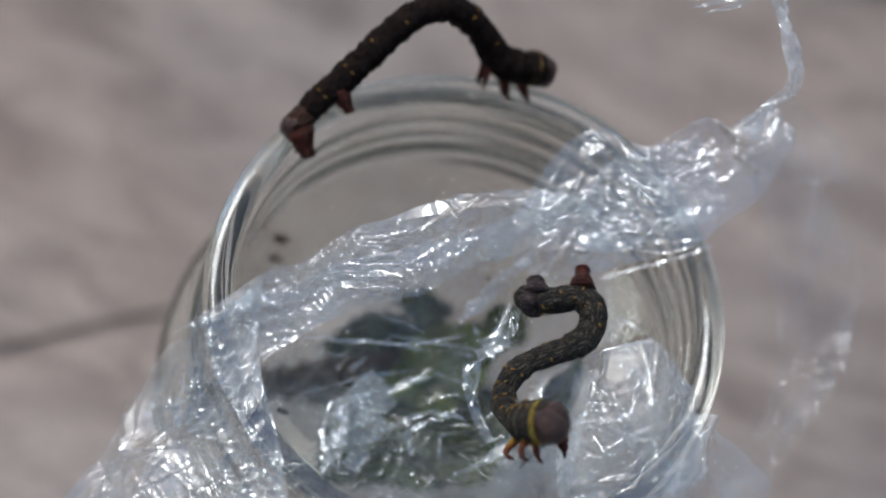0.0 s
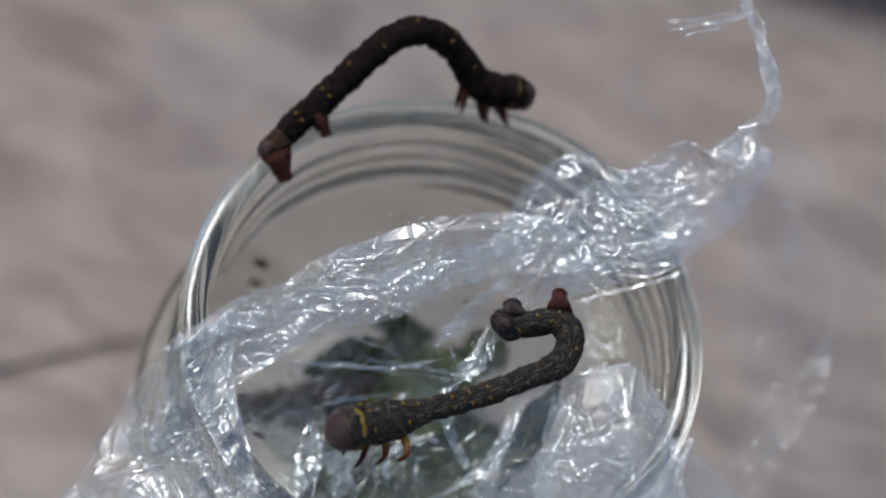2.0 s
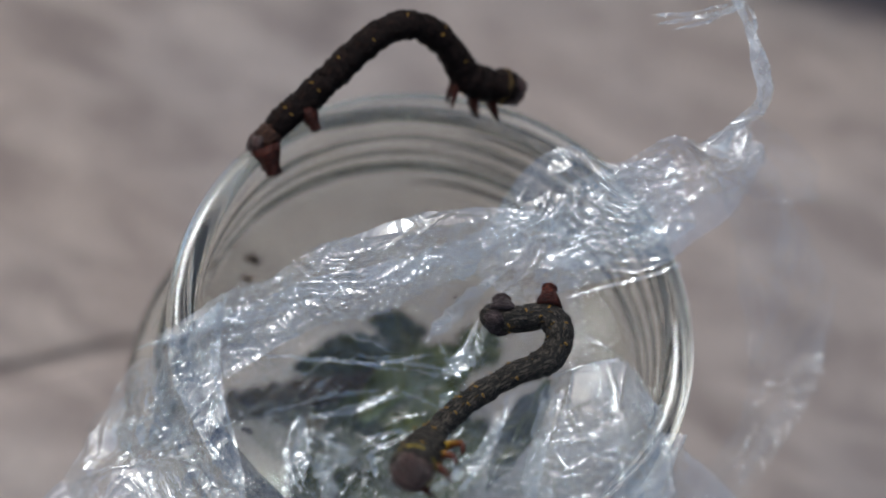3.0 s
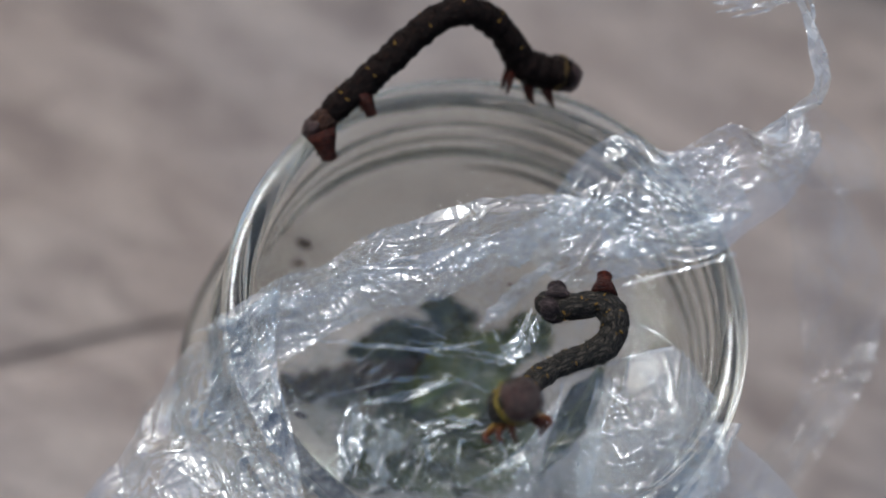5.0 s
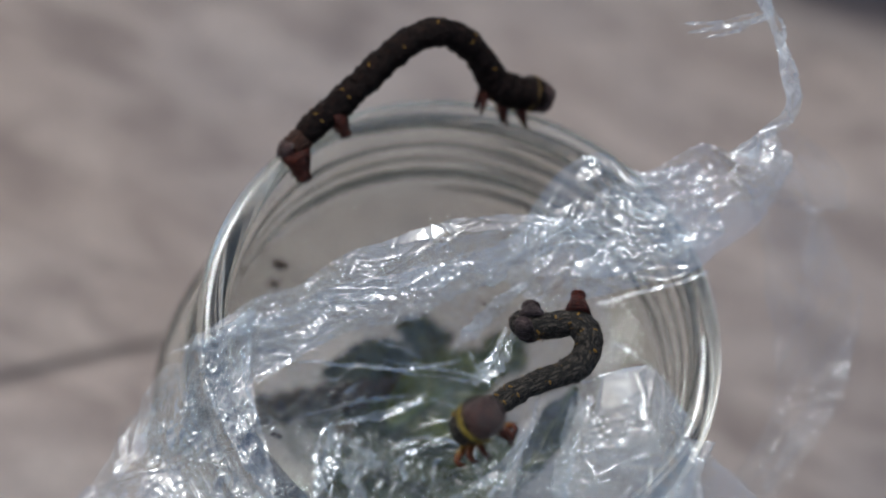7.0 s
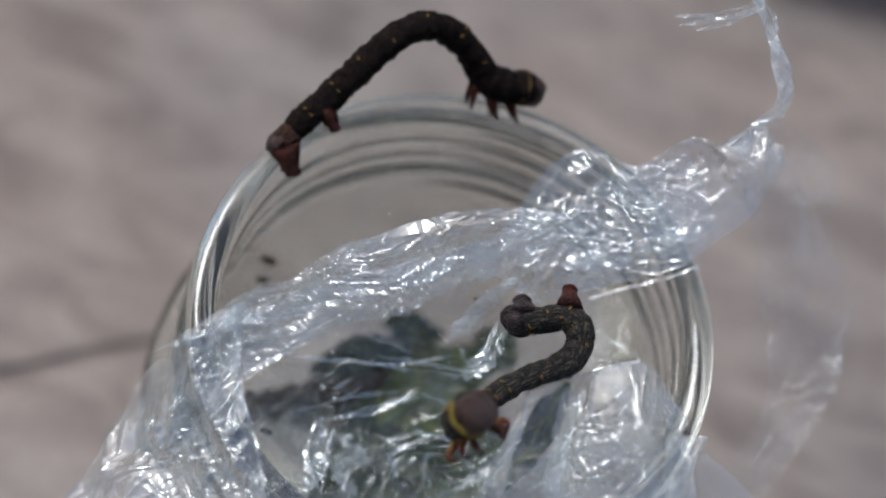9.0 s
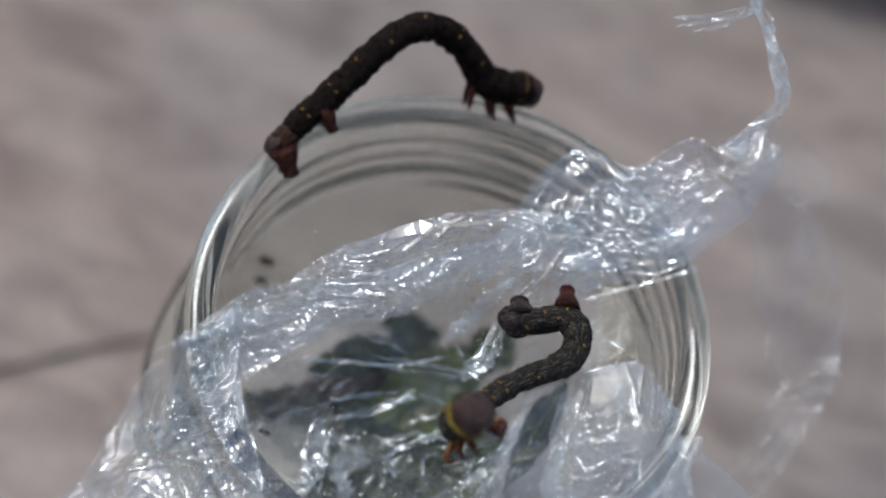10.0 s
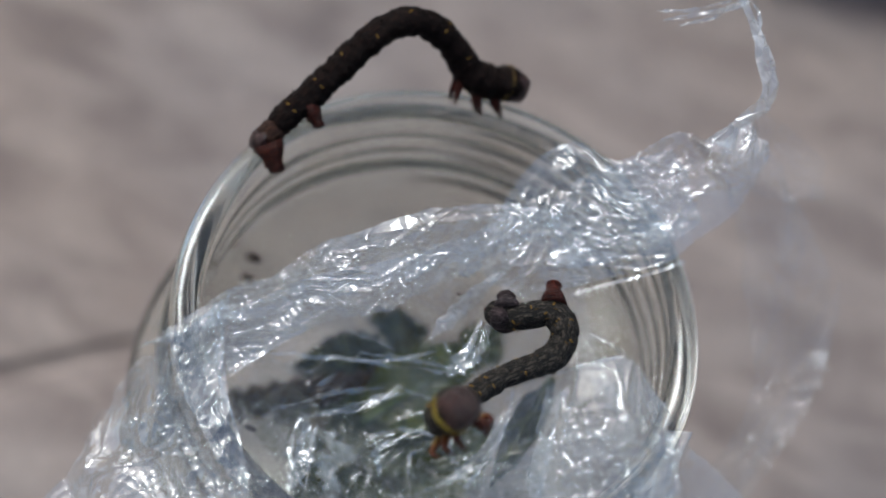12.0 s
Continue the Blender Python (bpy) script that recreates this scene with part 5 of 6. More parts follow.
    rows[3] = [
        (0, pose(0.00146, -0.01328, 0.00530, 19.1, -17.7, -81.9)),
        (0.1, pose(0.00146, -0.01328, 0.00530, 19.1, -17.7, -81.9)),
        (0.2, pose(0.00487, -0.01334, 0.00507, 53.1, -21.7, -30.3)),
        (0.233, pose(0.00156, -0.01312, 0.00661, 37.2, -49.3, -64.7)),
        (0.267, pose(-0.00075, -0.01039, 0.00794, 69.1, -77.0, -138.0)),
        (0.3, pose(-0.00068, -0.00673, 0.00831, 140.6, -57.9, 110.2)),
        (0.4, pose(-0.00144, -0.00848, 0.00732, 110.4, -49.4, 151.9)),
        (0.5, pose(-0.00156, -0.00847, 0.00708, 103.9, -40.5, 150.8)),
        (0.6, pose(-0.00120, -0.00844, 0.00692, 99.5, -34.3, 151.2)),
        (0.7, pose(-0.00094, -0.00944, 0.00650, 101.2, -33.2, 160.4)),
        (0.8, pose(-0.00092, -0.01030, 0.00594, 95.2, -24.6, 171.5)),
        (0.9, pose(-0.00005, -0.01103, 0.00542, 91.0, -16.2, 176.3)),
        (1, pose(-0.00014, -0.01169, 0.00491, 82.4, -2.9, -170.0)),
        (1.1, pose(0.00003, -0.01203, 0.00481, 60.1, -1.4, -160.9)),
        (1.2, pose(0.00023, -0.01230, 0.00477, 49.2, -2.8, -154.8)),
        (1.3, pose(0.00023, -0.01231, 0.00478, 42.5, -3.0, -153.4)),
        (1.4, pose(0.00005, -0.01215, 0.00491, 35.5, -3.7, -151.1)),
        (1.5, pose(-0.00003, -0.01198, 0.00496, 29.8, -2.3, -150.5)),
        (1.6, pose(0.00003, -0.01213, 0.00490, 32.2, -1.8, -148.1)),
        (1.8, pose(0.00012, -0.01222, 0.00478, 30.4, 1.2, -148.7)),
        (2, pose(-0.00032, -0.01184, 0.00495, 29.4, 3.7, -144.7)),
        (2.2, pose(-0.00023, -0.01194, 0.00492, 29.2, 3.3, -143.2)),
        (2.3, pose(-0.00019, -0.01198, 0.00494, 29.4, 1.9, -142.6)),
        (2.4, pose(-0.00004, -0.01219, 0.00498, 28.2, -1.9, -137.1)),
        (2.5, pose(0.00033, -0.01255, 0.00486, 26.0, -1.5, -128.6)),
        (2.6, pose(0.00001, -0.01229, 0.00510, 33.1, -7.2, -132.0)),
        (2.7, pose(0.00040, -0.01245, 0.00497, 52.7, -18.7, -157.6)),
        (2.8, pose(0.00061, -0.01259, 0.00488, 52.1, -16.5, -156.1)),
        (2.9, pose(0.00032, -0.01254, 0.00505, 39.2, -14.5, -141.4)),
        (3, pose(0.00082, -0.01293, 0.00472, 52.4, -0.9, -118.1)),
        (3.1, pose(0.00005, -0.01230, 0.00506, 52.8, -1.3, -116.9)),
        (3.2, pose(-0.00011, -0.01214, 0.00513, 52.2, -1.6, -119.4)),
        (3.27, pose(-0.00012, -0.01213, 0.00519, 42.9, -4.0, -116.8)),
        (3.33, pose(-0.00012, -0.01213, 0.00524, 33.5, -5.9, -113.8)),
        (3.4, pose(-0.00011, -0.01213, 0.00529, 24.0, -7.3, -110.6)),
        (3.5, pose(0.00025, -0.01276, 0.00635, 30.6, -14.8, -110.6)),
        (3.6, pose(0.00085, -0.01330, 0.00760, 37.7, -23.3, -110.5)),
        (3.7, pose(0.00144, -0.01357, 0.00856, 42.9, -30.1, -110.5)),
        (5.3, pose(0.00144, -0.01357, 0.00856, 42.9, -30.1, -110.5)),
        (6.0, pose(0.00111, -0.01346, 0.00811, 47.6, -25.0, -115.9)),
        (7.0, pose(0.00090, -0.01336, 0.00780, 50.4, -21.6, -119.2)),
        (12, pose(0.00090, -0.01336, 0.00780, 50.4, -21.6, -119.2)),
    ]
    rows[4] = [
        (0, pose(0.00181, -0.01575, 0.00610, 7.5, -36.6, -60.8)),
        (0.1, pose(0.00181, -0.01575, 0.00610, 7.5, -36.6, -60.8)),
        (0.2, pose(0.00697, -0.01456, 0.00604, 57.1, -43.5, -34.7)),
        (0.233, pose(0.00229, -0.01466, 0.00859, 40.5, -60.2, -54.9)),
        (0.267, pose(-0.00118, -0.01079, 0.01049, 31.2, -79.4, -79.4)),
        (0.3, pose(-0.00116, -0.00542, 0.01053, 171.8, -79.9, 107.1)),
        (0.4, pose(-0.00295, -0.00768, 0.00931, 125.5, -71.6, 163.2)),
        (0.5, pose(-0.00330, -0.00750, 0.00878, 129.3, -59.0, 148.8)),
        (0.6, pose(-0.00310, -0.00740, 0.00839, 120.4, -47.6, 154.5)),
        (0.7, pose(-0.00300, -0.00870, 0.00793, 121.9, -48.2, 165.2)),
        (0.8, pose(-0.00328, -0.00995, 0.00704, 118.4, -39.2, 170.9)),
        (0.9, pose(-0.00256, -0.01086, 0.00615, 114.0, -26.9, 175.3)),
        (1, pose(-0.00272, -0.01215, 0.00504, 102.7, -10.7, -174.2)),
        (1.1, pose(-0.00244, -0.01289, 0.00487, 72.5, -11.2, -165.0)),
        (1.2, pose(-0.00214, -0.01342, 0.00489, 57.7, -15.5, -158.9)),
        (1.3, pose(-0.00210, -0.01348, 0.00492, 48.4, -15.6, -156.1)),
        (1.4, pose(-0.00224, -0.01342, 0.00507, 38.7, -16.3, -150.7)),
        (1.5, pose(-0.00231, -0.01327, 0.00507, 30.9, -13.1, -147.7)),
        (1.6, pose(-0.00220, -0.01352, 0.00498, 34.1, -13.4, -146.1)),
        (1.8, pose(-0.00212, -0.01358, 0.00472, 31.9, -8.5, -148.2)),
        (2, pose(-0.00245, -0.01335, 0.00478, 30.5, -4.5, -142.1)),
        (2.2, pose(-0.00232, -0.01351, 0.00477, 30.0, -5.3, -139.7)),
        (2.3, pose(-0.00227, -0.01358, 0.00486, 30.1, -7.5, -137.9)),
        (2.4, pose(-0.00196, -0.01398, 0.00507, 27.6, -15.5, -131.7)),
        (2.5, pose(-0.00130, -0.01460, 0.00492, 24.3, -17.7, -125.8)),
        (2.6, pose(-0.00173, -0.01423, 0.00543, 33.1, -26.1, -126.5)),
        (2.7, pose(-0.00189, -0.01340, 0.00581, 67.9, -47.3, -169.9)),
        (2.8, pose(-0.00169, -0.01361, 0.00563, 66.0, -44.0, -167.3)),
        (2.9, pose(-0.00166, -0.01412, 0.00571, 41.7, -37.7, -139.0)),
        (3, pose(-0.00042, -0.01525, 0.00476, 57.7, -17.5, -110.2)),
        (3.1, pose(-0.00113, -0.01464, 0.00512, 58.0, -16.9, -102.3)),
        (3.2, pose(-0.00140, -0.01442, 0.00521, 57.4, -17.2, -104.7)),
        (3.27, pose(-0.00129, -0.01447, 0.00537, 44.4, -22.0, -100.9)),
        (3.33, pose(-0.00117, -0.01452, 0.00551, 30.5, -25.9, -95.9)),
        (3.4, pose(-0.00103, -0.01457, 0.00562, 15.9, -28.6, -89.8)),
        (3.5, pose(-0.00064, -0.01513, 0.00702, 24.3, -33.4, -94.1)),
        (3.6, pose(0.00000, -0.01555, 0.00863, 34.7, -38.7, -99.6)),
        (3.7, pose(0.00065, -0.01569, 0.00988, 43.8, -42.7, -104.5)),
        (5.3, pose(0.00065, -0.01569, 0.00988, 43.8, -42.7, -104.5)),
        (6.0, pose(0.00007, -0.01559, 0.00922, 52.6, -38.9, -109.1)),
        (7.0, pose(-0.00029, -0.01548, 0.00876, 58.1, -36.2, -111.8)),
        (12, pose(-0.00029, -0.01548, 0.00876, 58.1, -36.2, -111.8)),
    ]
    rows[5] = [
        (0, pose(0.00283, -0.01759, 0.00766, -3.1, -49.9, -44.8)),
        (0.1, pose(0.00283, -0.01759, 0.00766, -3.1, -49.9, -44.8)),
        (0.2, pose(0.00853, -0.01564, 0.00784, 74.6, -56.9, -55.2)),
        (0.233, pose(0.00304, -0.01572, 0.01087, 63.2, -63.9, -68.4)),
        (0.267, pose(-0.00110, -0.01126, 0.01307, 52.8, -72.0, -81.9)),
        (0.3, pose(-0.00130, -0.00498, 0.01311, 45.7, -80.9, -98.2)),
        (0.4, pose(-0.00374, -0.00744, 0.01180, 83.5, -76.2, -127.6)),
        (0.5, pose(-0.00445, -0.00680, 0.01103, 137.3, -70.9, 166.3)),
        (0.6, pose(-0.00469, -0.00664, 0.01033, 134.1, -56.2, 166.4)),
        (0.7, pose(-0.00469, -0.00826, 0.00989, 136.0, -58.7, 177.3)),
        (0.8, pose(-0.00528, -0.00963, 0.00869, 137.1, -49.3, 176.8)),
        (0.9, pose(-0.00488, -0.01068, 0.00733, 135.1, -34.3, 178.2)),
        (1, pose(-0.00528, -0.01241, 0.00553, 122.9, -16.2, -175.6)),
        (1.1, pose(-0.00492, -0.01355, 0.00538, 84.7, -18.4, -166.0)),
        (1.2, pose(-0.00450, -0.01433, 0.00560, 65.6, -25.0, -159.2)),
        (1.3, pose(-0.00441, -0.01451, 0.00562, 53.8, -25.3, -155.7)),
        (1.4, pose(-0.00443, -0.01465, 0.00581, 41.4, -26.8, -149.5)),
        (1.5, pose(-0.00447, -0.01464, 0.00566, 31.9, -22.5, -145.9)),
        (1.6, pose(-0.00431, -0.01494, 0.00559, 35.7, -23.4, -144.6)),
        (1.8, pose(-0.00432, -0.01494, 0.00511, 33.2, -16.6, -147.2)),
        (2, pose(-0.00451, -0.01496, 0.00499, 31.2, -11.3, -139.4)),
        (2.2, pose(-0.00431, -0.01520, 0.00501, 30.4, -12.2, -136.0)),
        (2.3, pose(-0.00420, -0.01532, 0.00520, 30.0, -14.9, -132.6)),
        (2.4, pose(-0.00364, -0.01586, 0.00577, 25.8, -26.5, -126.3)),
        (2.5, pose(-0.00276, -0.01662, 0.00572, 22.1, -31.7, -123.7)),
        (2.6, pose(-0.00312, -0.01612, 0.00658, 31.2, -41.9, -120.4)),
        (2.7, pose(-0.00364, -0.01371, 0.00774, 82.1, -67.0, -177.0)),
        (2.8, pose(-0.00353, -0.01402, 0.00745, 80.7, -64.4, -175.2)),
        (2.9, pose(-0.00322, -0.01548, 0.00731, 37.9, -54.6, -128.7)),
        (3, pose(-0.00128, -0.01759, 0.00555, 61.8, -31.6, -104.1)),
        (3.1, pose(-0.00167, -0.01709, 0.00588, 61.6, -30.7, -92.4)),
        (3.2, pose(-0.00203, -0.01684, 0.00598, 59.9, -31.0, -92.1)),
        (3.27, pose(-0.00175, -0.01685, 0.00635, 43.8, -37.2, -89.2)),
        (3.33, pose(-0.00141, -0.01686, 0.00666, 26.0, -42.4, -83.9)),
        (3.4, pose(-0.00102, -0.01687, 0.00687, 6.1, -46.1, -76.2)),
        (3.5, pose(-0.00080, -0.01731, 0.00847, 16.8, -49.3, -83.1)),
        (3.6, pose(-0.00034, -0.01757, 0.01027, 30.4, -52.3, -92.0)),
        (3.7, pose(0.00017, -0.01755, 0.01165, 42.4, -54.2, -100.0)),
        (5.3, pose(0.00017, -0.01755, 0.01165, 42.4, -54.2, -100.0)),
        (6.0, pose(-0.00060, -0.01752, 0.01086, 53.2, -53.3, -102.5)),
        (7.0, pose(-0.00108, -0.01745, 0.01031, 60.4, -52.7, -104.2)),
        (12, pose(-0.00108, -0.01745, 0.01031, 60.4, -52.7, -104.2)),
    ]
    rows[6] = [
        (0, pose(0.00403, -0.01878, 0.00966, -9.0, -59.4, -39.5)),
        (0.1, pose(0.00403, -0.01878, 0.00966, -9.0, -59.4, -39.5)),
        (0.2, pose(0.00935, -0.01682, 0.01004, 92.1, -61.3, -73.6)),
        (0.233, pose(0.00346, -0.01680, 0.01322, 84.1, -64.0, -80.0)),
        (0.267, pose(-0.00098, -0.01206, 0.01556, 76.0, -67.1, -86.1)),
        (0.3, pose(-0.00136, -0.00540, 0.01569, 67.7, -70.6, -91.7)),
        (0.4, pose(-0.00412, -0.00794, 0.01434, 82.7, -69.4, -100.5)),
        (0.5, pose(-0.00528, -0.00660, 0.01350, 139.3, -75.1, -171.0)),
        (0.6, pose(-0.00611, -0.00629, 0.01251, 149.3, -60.2, 175.6)),
        (0.7, pose(-0.00605, -0.00819, 0.01212, 150.9, -63.7, -172.4)),
        (0.8, pose(-0.00699, -0.00953, 0.01068, 155.7, -54.3, -177.9)),
        (0.9, pose(-0.00705, -0.01061, 0.00881, 156.3, -38.2, -179.4)),
        (1, pose(-0.00779, -0.01260, 0.00626, 143.2, -19.7, -177.0)),
        (1.1, pose(-0.00734, -0.01415, 0.00620, 96.8, -22.4, -166.6)),
        (1.2, pose(-0.00672, -0.01517, 0.00670, 73.5, -30.4, -159.4)),
        (1.3, pose(-0.00657, -0.01548, 0.00674, 59.4, -31.0, -155.9)),
        (1.4, pose(-0.00644, -0.01583, 0.00699, 45.0, -33.6, -150.2)),
        (1.5, pose(-0.00647, -0.01599, 0.00667, 34.1, -29.3, -147.3)),
        (1.6, pose(-0.00627, -0.01633, 0.00663, 38.5, -30.3, -146.1)),
        (1.8, pose(-0.00643, -0.01630, 0.00586, 34.9, -21.8, -148.1)),
        (2, pose(-0.00646, -0.01663, 0.00550, 32.1, -15.2, -138.2)),
        (2.2, pose(-0.00615, -0.01698, 0.00557, 30.7, -16.0, -133.6)),
        (2.3, pose(-0.00592, -0.01718, 0.00588, 30.0, -19.0, -129.5)),
        (2.4, pose(-0.00502, -0.01775, 0.00694, 24.5, -32.8, -123.2)),
        (2.5, pose(-0.00400, -0.01847, 0.00710, 20.6, -40.2, -123.5)),
        (2.6, pose(-0.00411, -0.01780, 0.00833, 29.9, -51.2, -116.4)),
        (2.7, pose(-0.00467, -0.01376, 0.01015, 83.3, -75.5, -169.6)),
        (2.8, pose(-0.00466, -0.01412, 0.00981, 86.1, -73.9, -172.4)),
        (2.9, pose(-0.00417, -0.01666, 0.00945, 30.0, -61.4, -115.2)),
        (3, pose(-0.00182, -0.01976, 0.00692, 66.4, -39.5, -100.6)),
        (3.1, pose(-0.00176, -0.01934, 0.00721, 65.9, -38.8, -86.7)),
        (3.2, pose(-0.00211, -0.01908, 0.00733, 62.3, -39.2, -83.0)),
        (3.27, pose(-0.00173, -0.01894, 0.00794, 44.9, -45.3, -83.0)),
        (3.33, pose(-0.00121, -0.01878, 0.00842, 25.3, -51.2, -80.1)),
        (3.4, pose(-0.00058, -0.01863, 0.00876, 2.6, -55.9, -73.6)),
        (3.5, pose(-0.00059, -0.01901, 0.01045, 12.5, -58.6, -78.6)),
        (3.6, pose(-0.00039, -0.01917, 0.01235, 24.8, -61.3, -85.1)),
        (3.7, pose(-0.00010, -0.01906, 0.01378, 35.6, -63.2, -91.3)),
        (5.3, pose(-0.00010, -0.01906, 0.01378, 35.6, -63.2, -91.3)),
        (6.0, pose(-0.00094, -0.01905, 0.01296, 46.9, -62.9, -92.8)),
        (7.0, pose(-0.00147, -0.01899, 0.01239, 54.4, -62.7, -93.8)),
        (12, pose(-0.00147, -0.01899, 0.01239, 54.4, -62.7, -93.8)),
    ]
    rows[7] = [
        (0, pose(0.00506, -0.01963, 0.01192, -9.4, -65.4, -42.6)),
        (0.1, pose(0.00506, -0.01963, 0.01192, -9.4, -65.4, -42.6)),
        (0.2, pose(0.00970, -0.01802, 0.01234, 99.8, -62.2, -80.4)),
        (0.233, pose(0.00366, -0.01792, 0.01558, 98.1, -63.8, -83.8)),
        (0.267, pose(-0.00091, -0.01307, 0.01797, 96.5, -65.5, -87.3)),
        (0.3, pose(-0.00138, -0.00627, 0.01816, 95.1, -67.2, -90.9)),
        (0.4, pose(-0.00429, -0.00884, 0.01679, 103.0, -66.6, -95.3)),
        (0.5, pose(-0.00595, -0.00670, 0.01603, 154.0, -75.9, -161.5)),
        (0.6, pose(-0.00741, -0.00619, 0.01478, 169.9, -61.6, 178.4)),
        (0.7, pose(-0.00720, -0.00835, 0.01447, 171.2, -65.2, -168.4)),
        (0.8, pose(-0.00851, -0.00958, 0.01281, 177.0, -56.0, -176.1)),
        (0.9, pose(-0.00911, -0.01063, 0.01043, 178.5, -39.5, -178.7)),
        (1, pose(-0.01025, -0.01273, 0.00714, 163.4, -21.1, -178.2)),
        (1.1, pose(-0.00969, -0.01471, 0.00720, 109.1, -24.1, -167.4)),
        (1.2, pose(-0.00883, -0.01597, 0.00803, 82.1, -33.0, -161.0)),
        (1.3, pose(-0.00862, -0.01640, 0.00809, 65.9, -33.9, -157.7)),
        (1.4, pose(-0.00834, -0.01692, 0.00844, 50.0, -37.3, -153.1)),
        (1.5, pose(-0.00840, -0.01723, 0.00795, 38.5, -34.4, -152.7)),
        (1.6, pose(-0.00815, -0.01759, 0.00795, 43.1, -34.9, -150.8)),
        (1.8, pose(-0.00849, -0.01759, 0.00683, 37.6, -24.8, -150.9)),
        (2, pose(-0.00835, -0.01831, 0.00619, 33.4, -17.0, -139.0)),
        (2.2, pose(-0.00789, -0.01880, 0.00629, 31.4, -17.3, -133.0)),
        (2.3, pose(-0.00749, -0.01909, 0.00673, 31.0, -20.8, -129.8)),
        (2.4, pose(-0.00623, -0.01960, 0.00836, 24.8, -35.3, -123.4)),
        (2.5, pose(-0.00510, -0.02014, 0.00879, 21.1, -44.5, -126.2)),
        (2.6, pose(-0.00484, -0.01927, 0.01037, 32.0, -56.0, -116.9)),
        (2.7, pose(-0.00531, -0.01388, 0.01269, 83.0, -77.5, -160.9)),
        (2.8, pose(-0.00538, -0.01421, 0.01233, 88.5, -76.4, -166.5)),
        (2.9, pose(-0.00471, -0.01780, 0.01175, 28.2, -63.1, -109.0)),
        (3, pose(-0.00220, -0.02174, 0.00859, 72.1, -42.0, -99.3)),
        (3.1, pose(-0.00164, -0.02138, 0.00886, 71.5, -41.6, -83.7)),
        (3.2, pose(-0.00186, -0.02110, 0.00899, 66.6, -42.2, -77.8)),
        (3.27, pose(-0.00150, -0.02077, 0.00980, 47.8, -47.8, -80.3)),
        (3.33, pose(-0.00092, -0.02040, 0.01046, 26.9, -53.7, -79.8)),
        (3.4, pose(-0.00017, -0.02004, 0.01093, 2.6, -59.0, -75.3)),
        (3.5, pose(-0.00032, -0.02035, 0.01269, 10.0, -62.9, -76.5)),
        (3.6, pose(-0.00029, -0.02042, 0.01464, 18.8, -67.3, -78.4)),
        (3.7, pose(-0.00013, -0.02024, 0.01612, 26.4, -70.8, -80.4)),
        (5.3, pose(-0.00013, -0.02024, 0.01612, 26.4, -70.8, -80.4)),
        (6.0, pose(-0.00100, -0.02024, 0.01529, 35.7, -70.8, -79.9)),
        (7.0, pose(-0.00155, -0.02018, 0.01472, 41.9, -70.8, -79.5)),
        (12, pose(-0.00155, -0.02018, 0.01472, 41.9, -70.8, -79.5)),
    ]
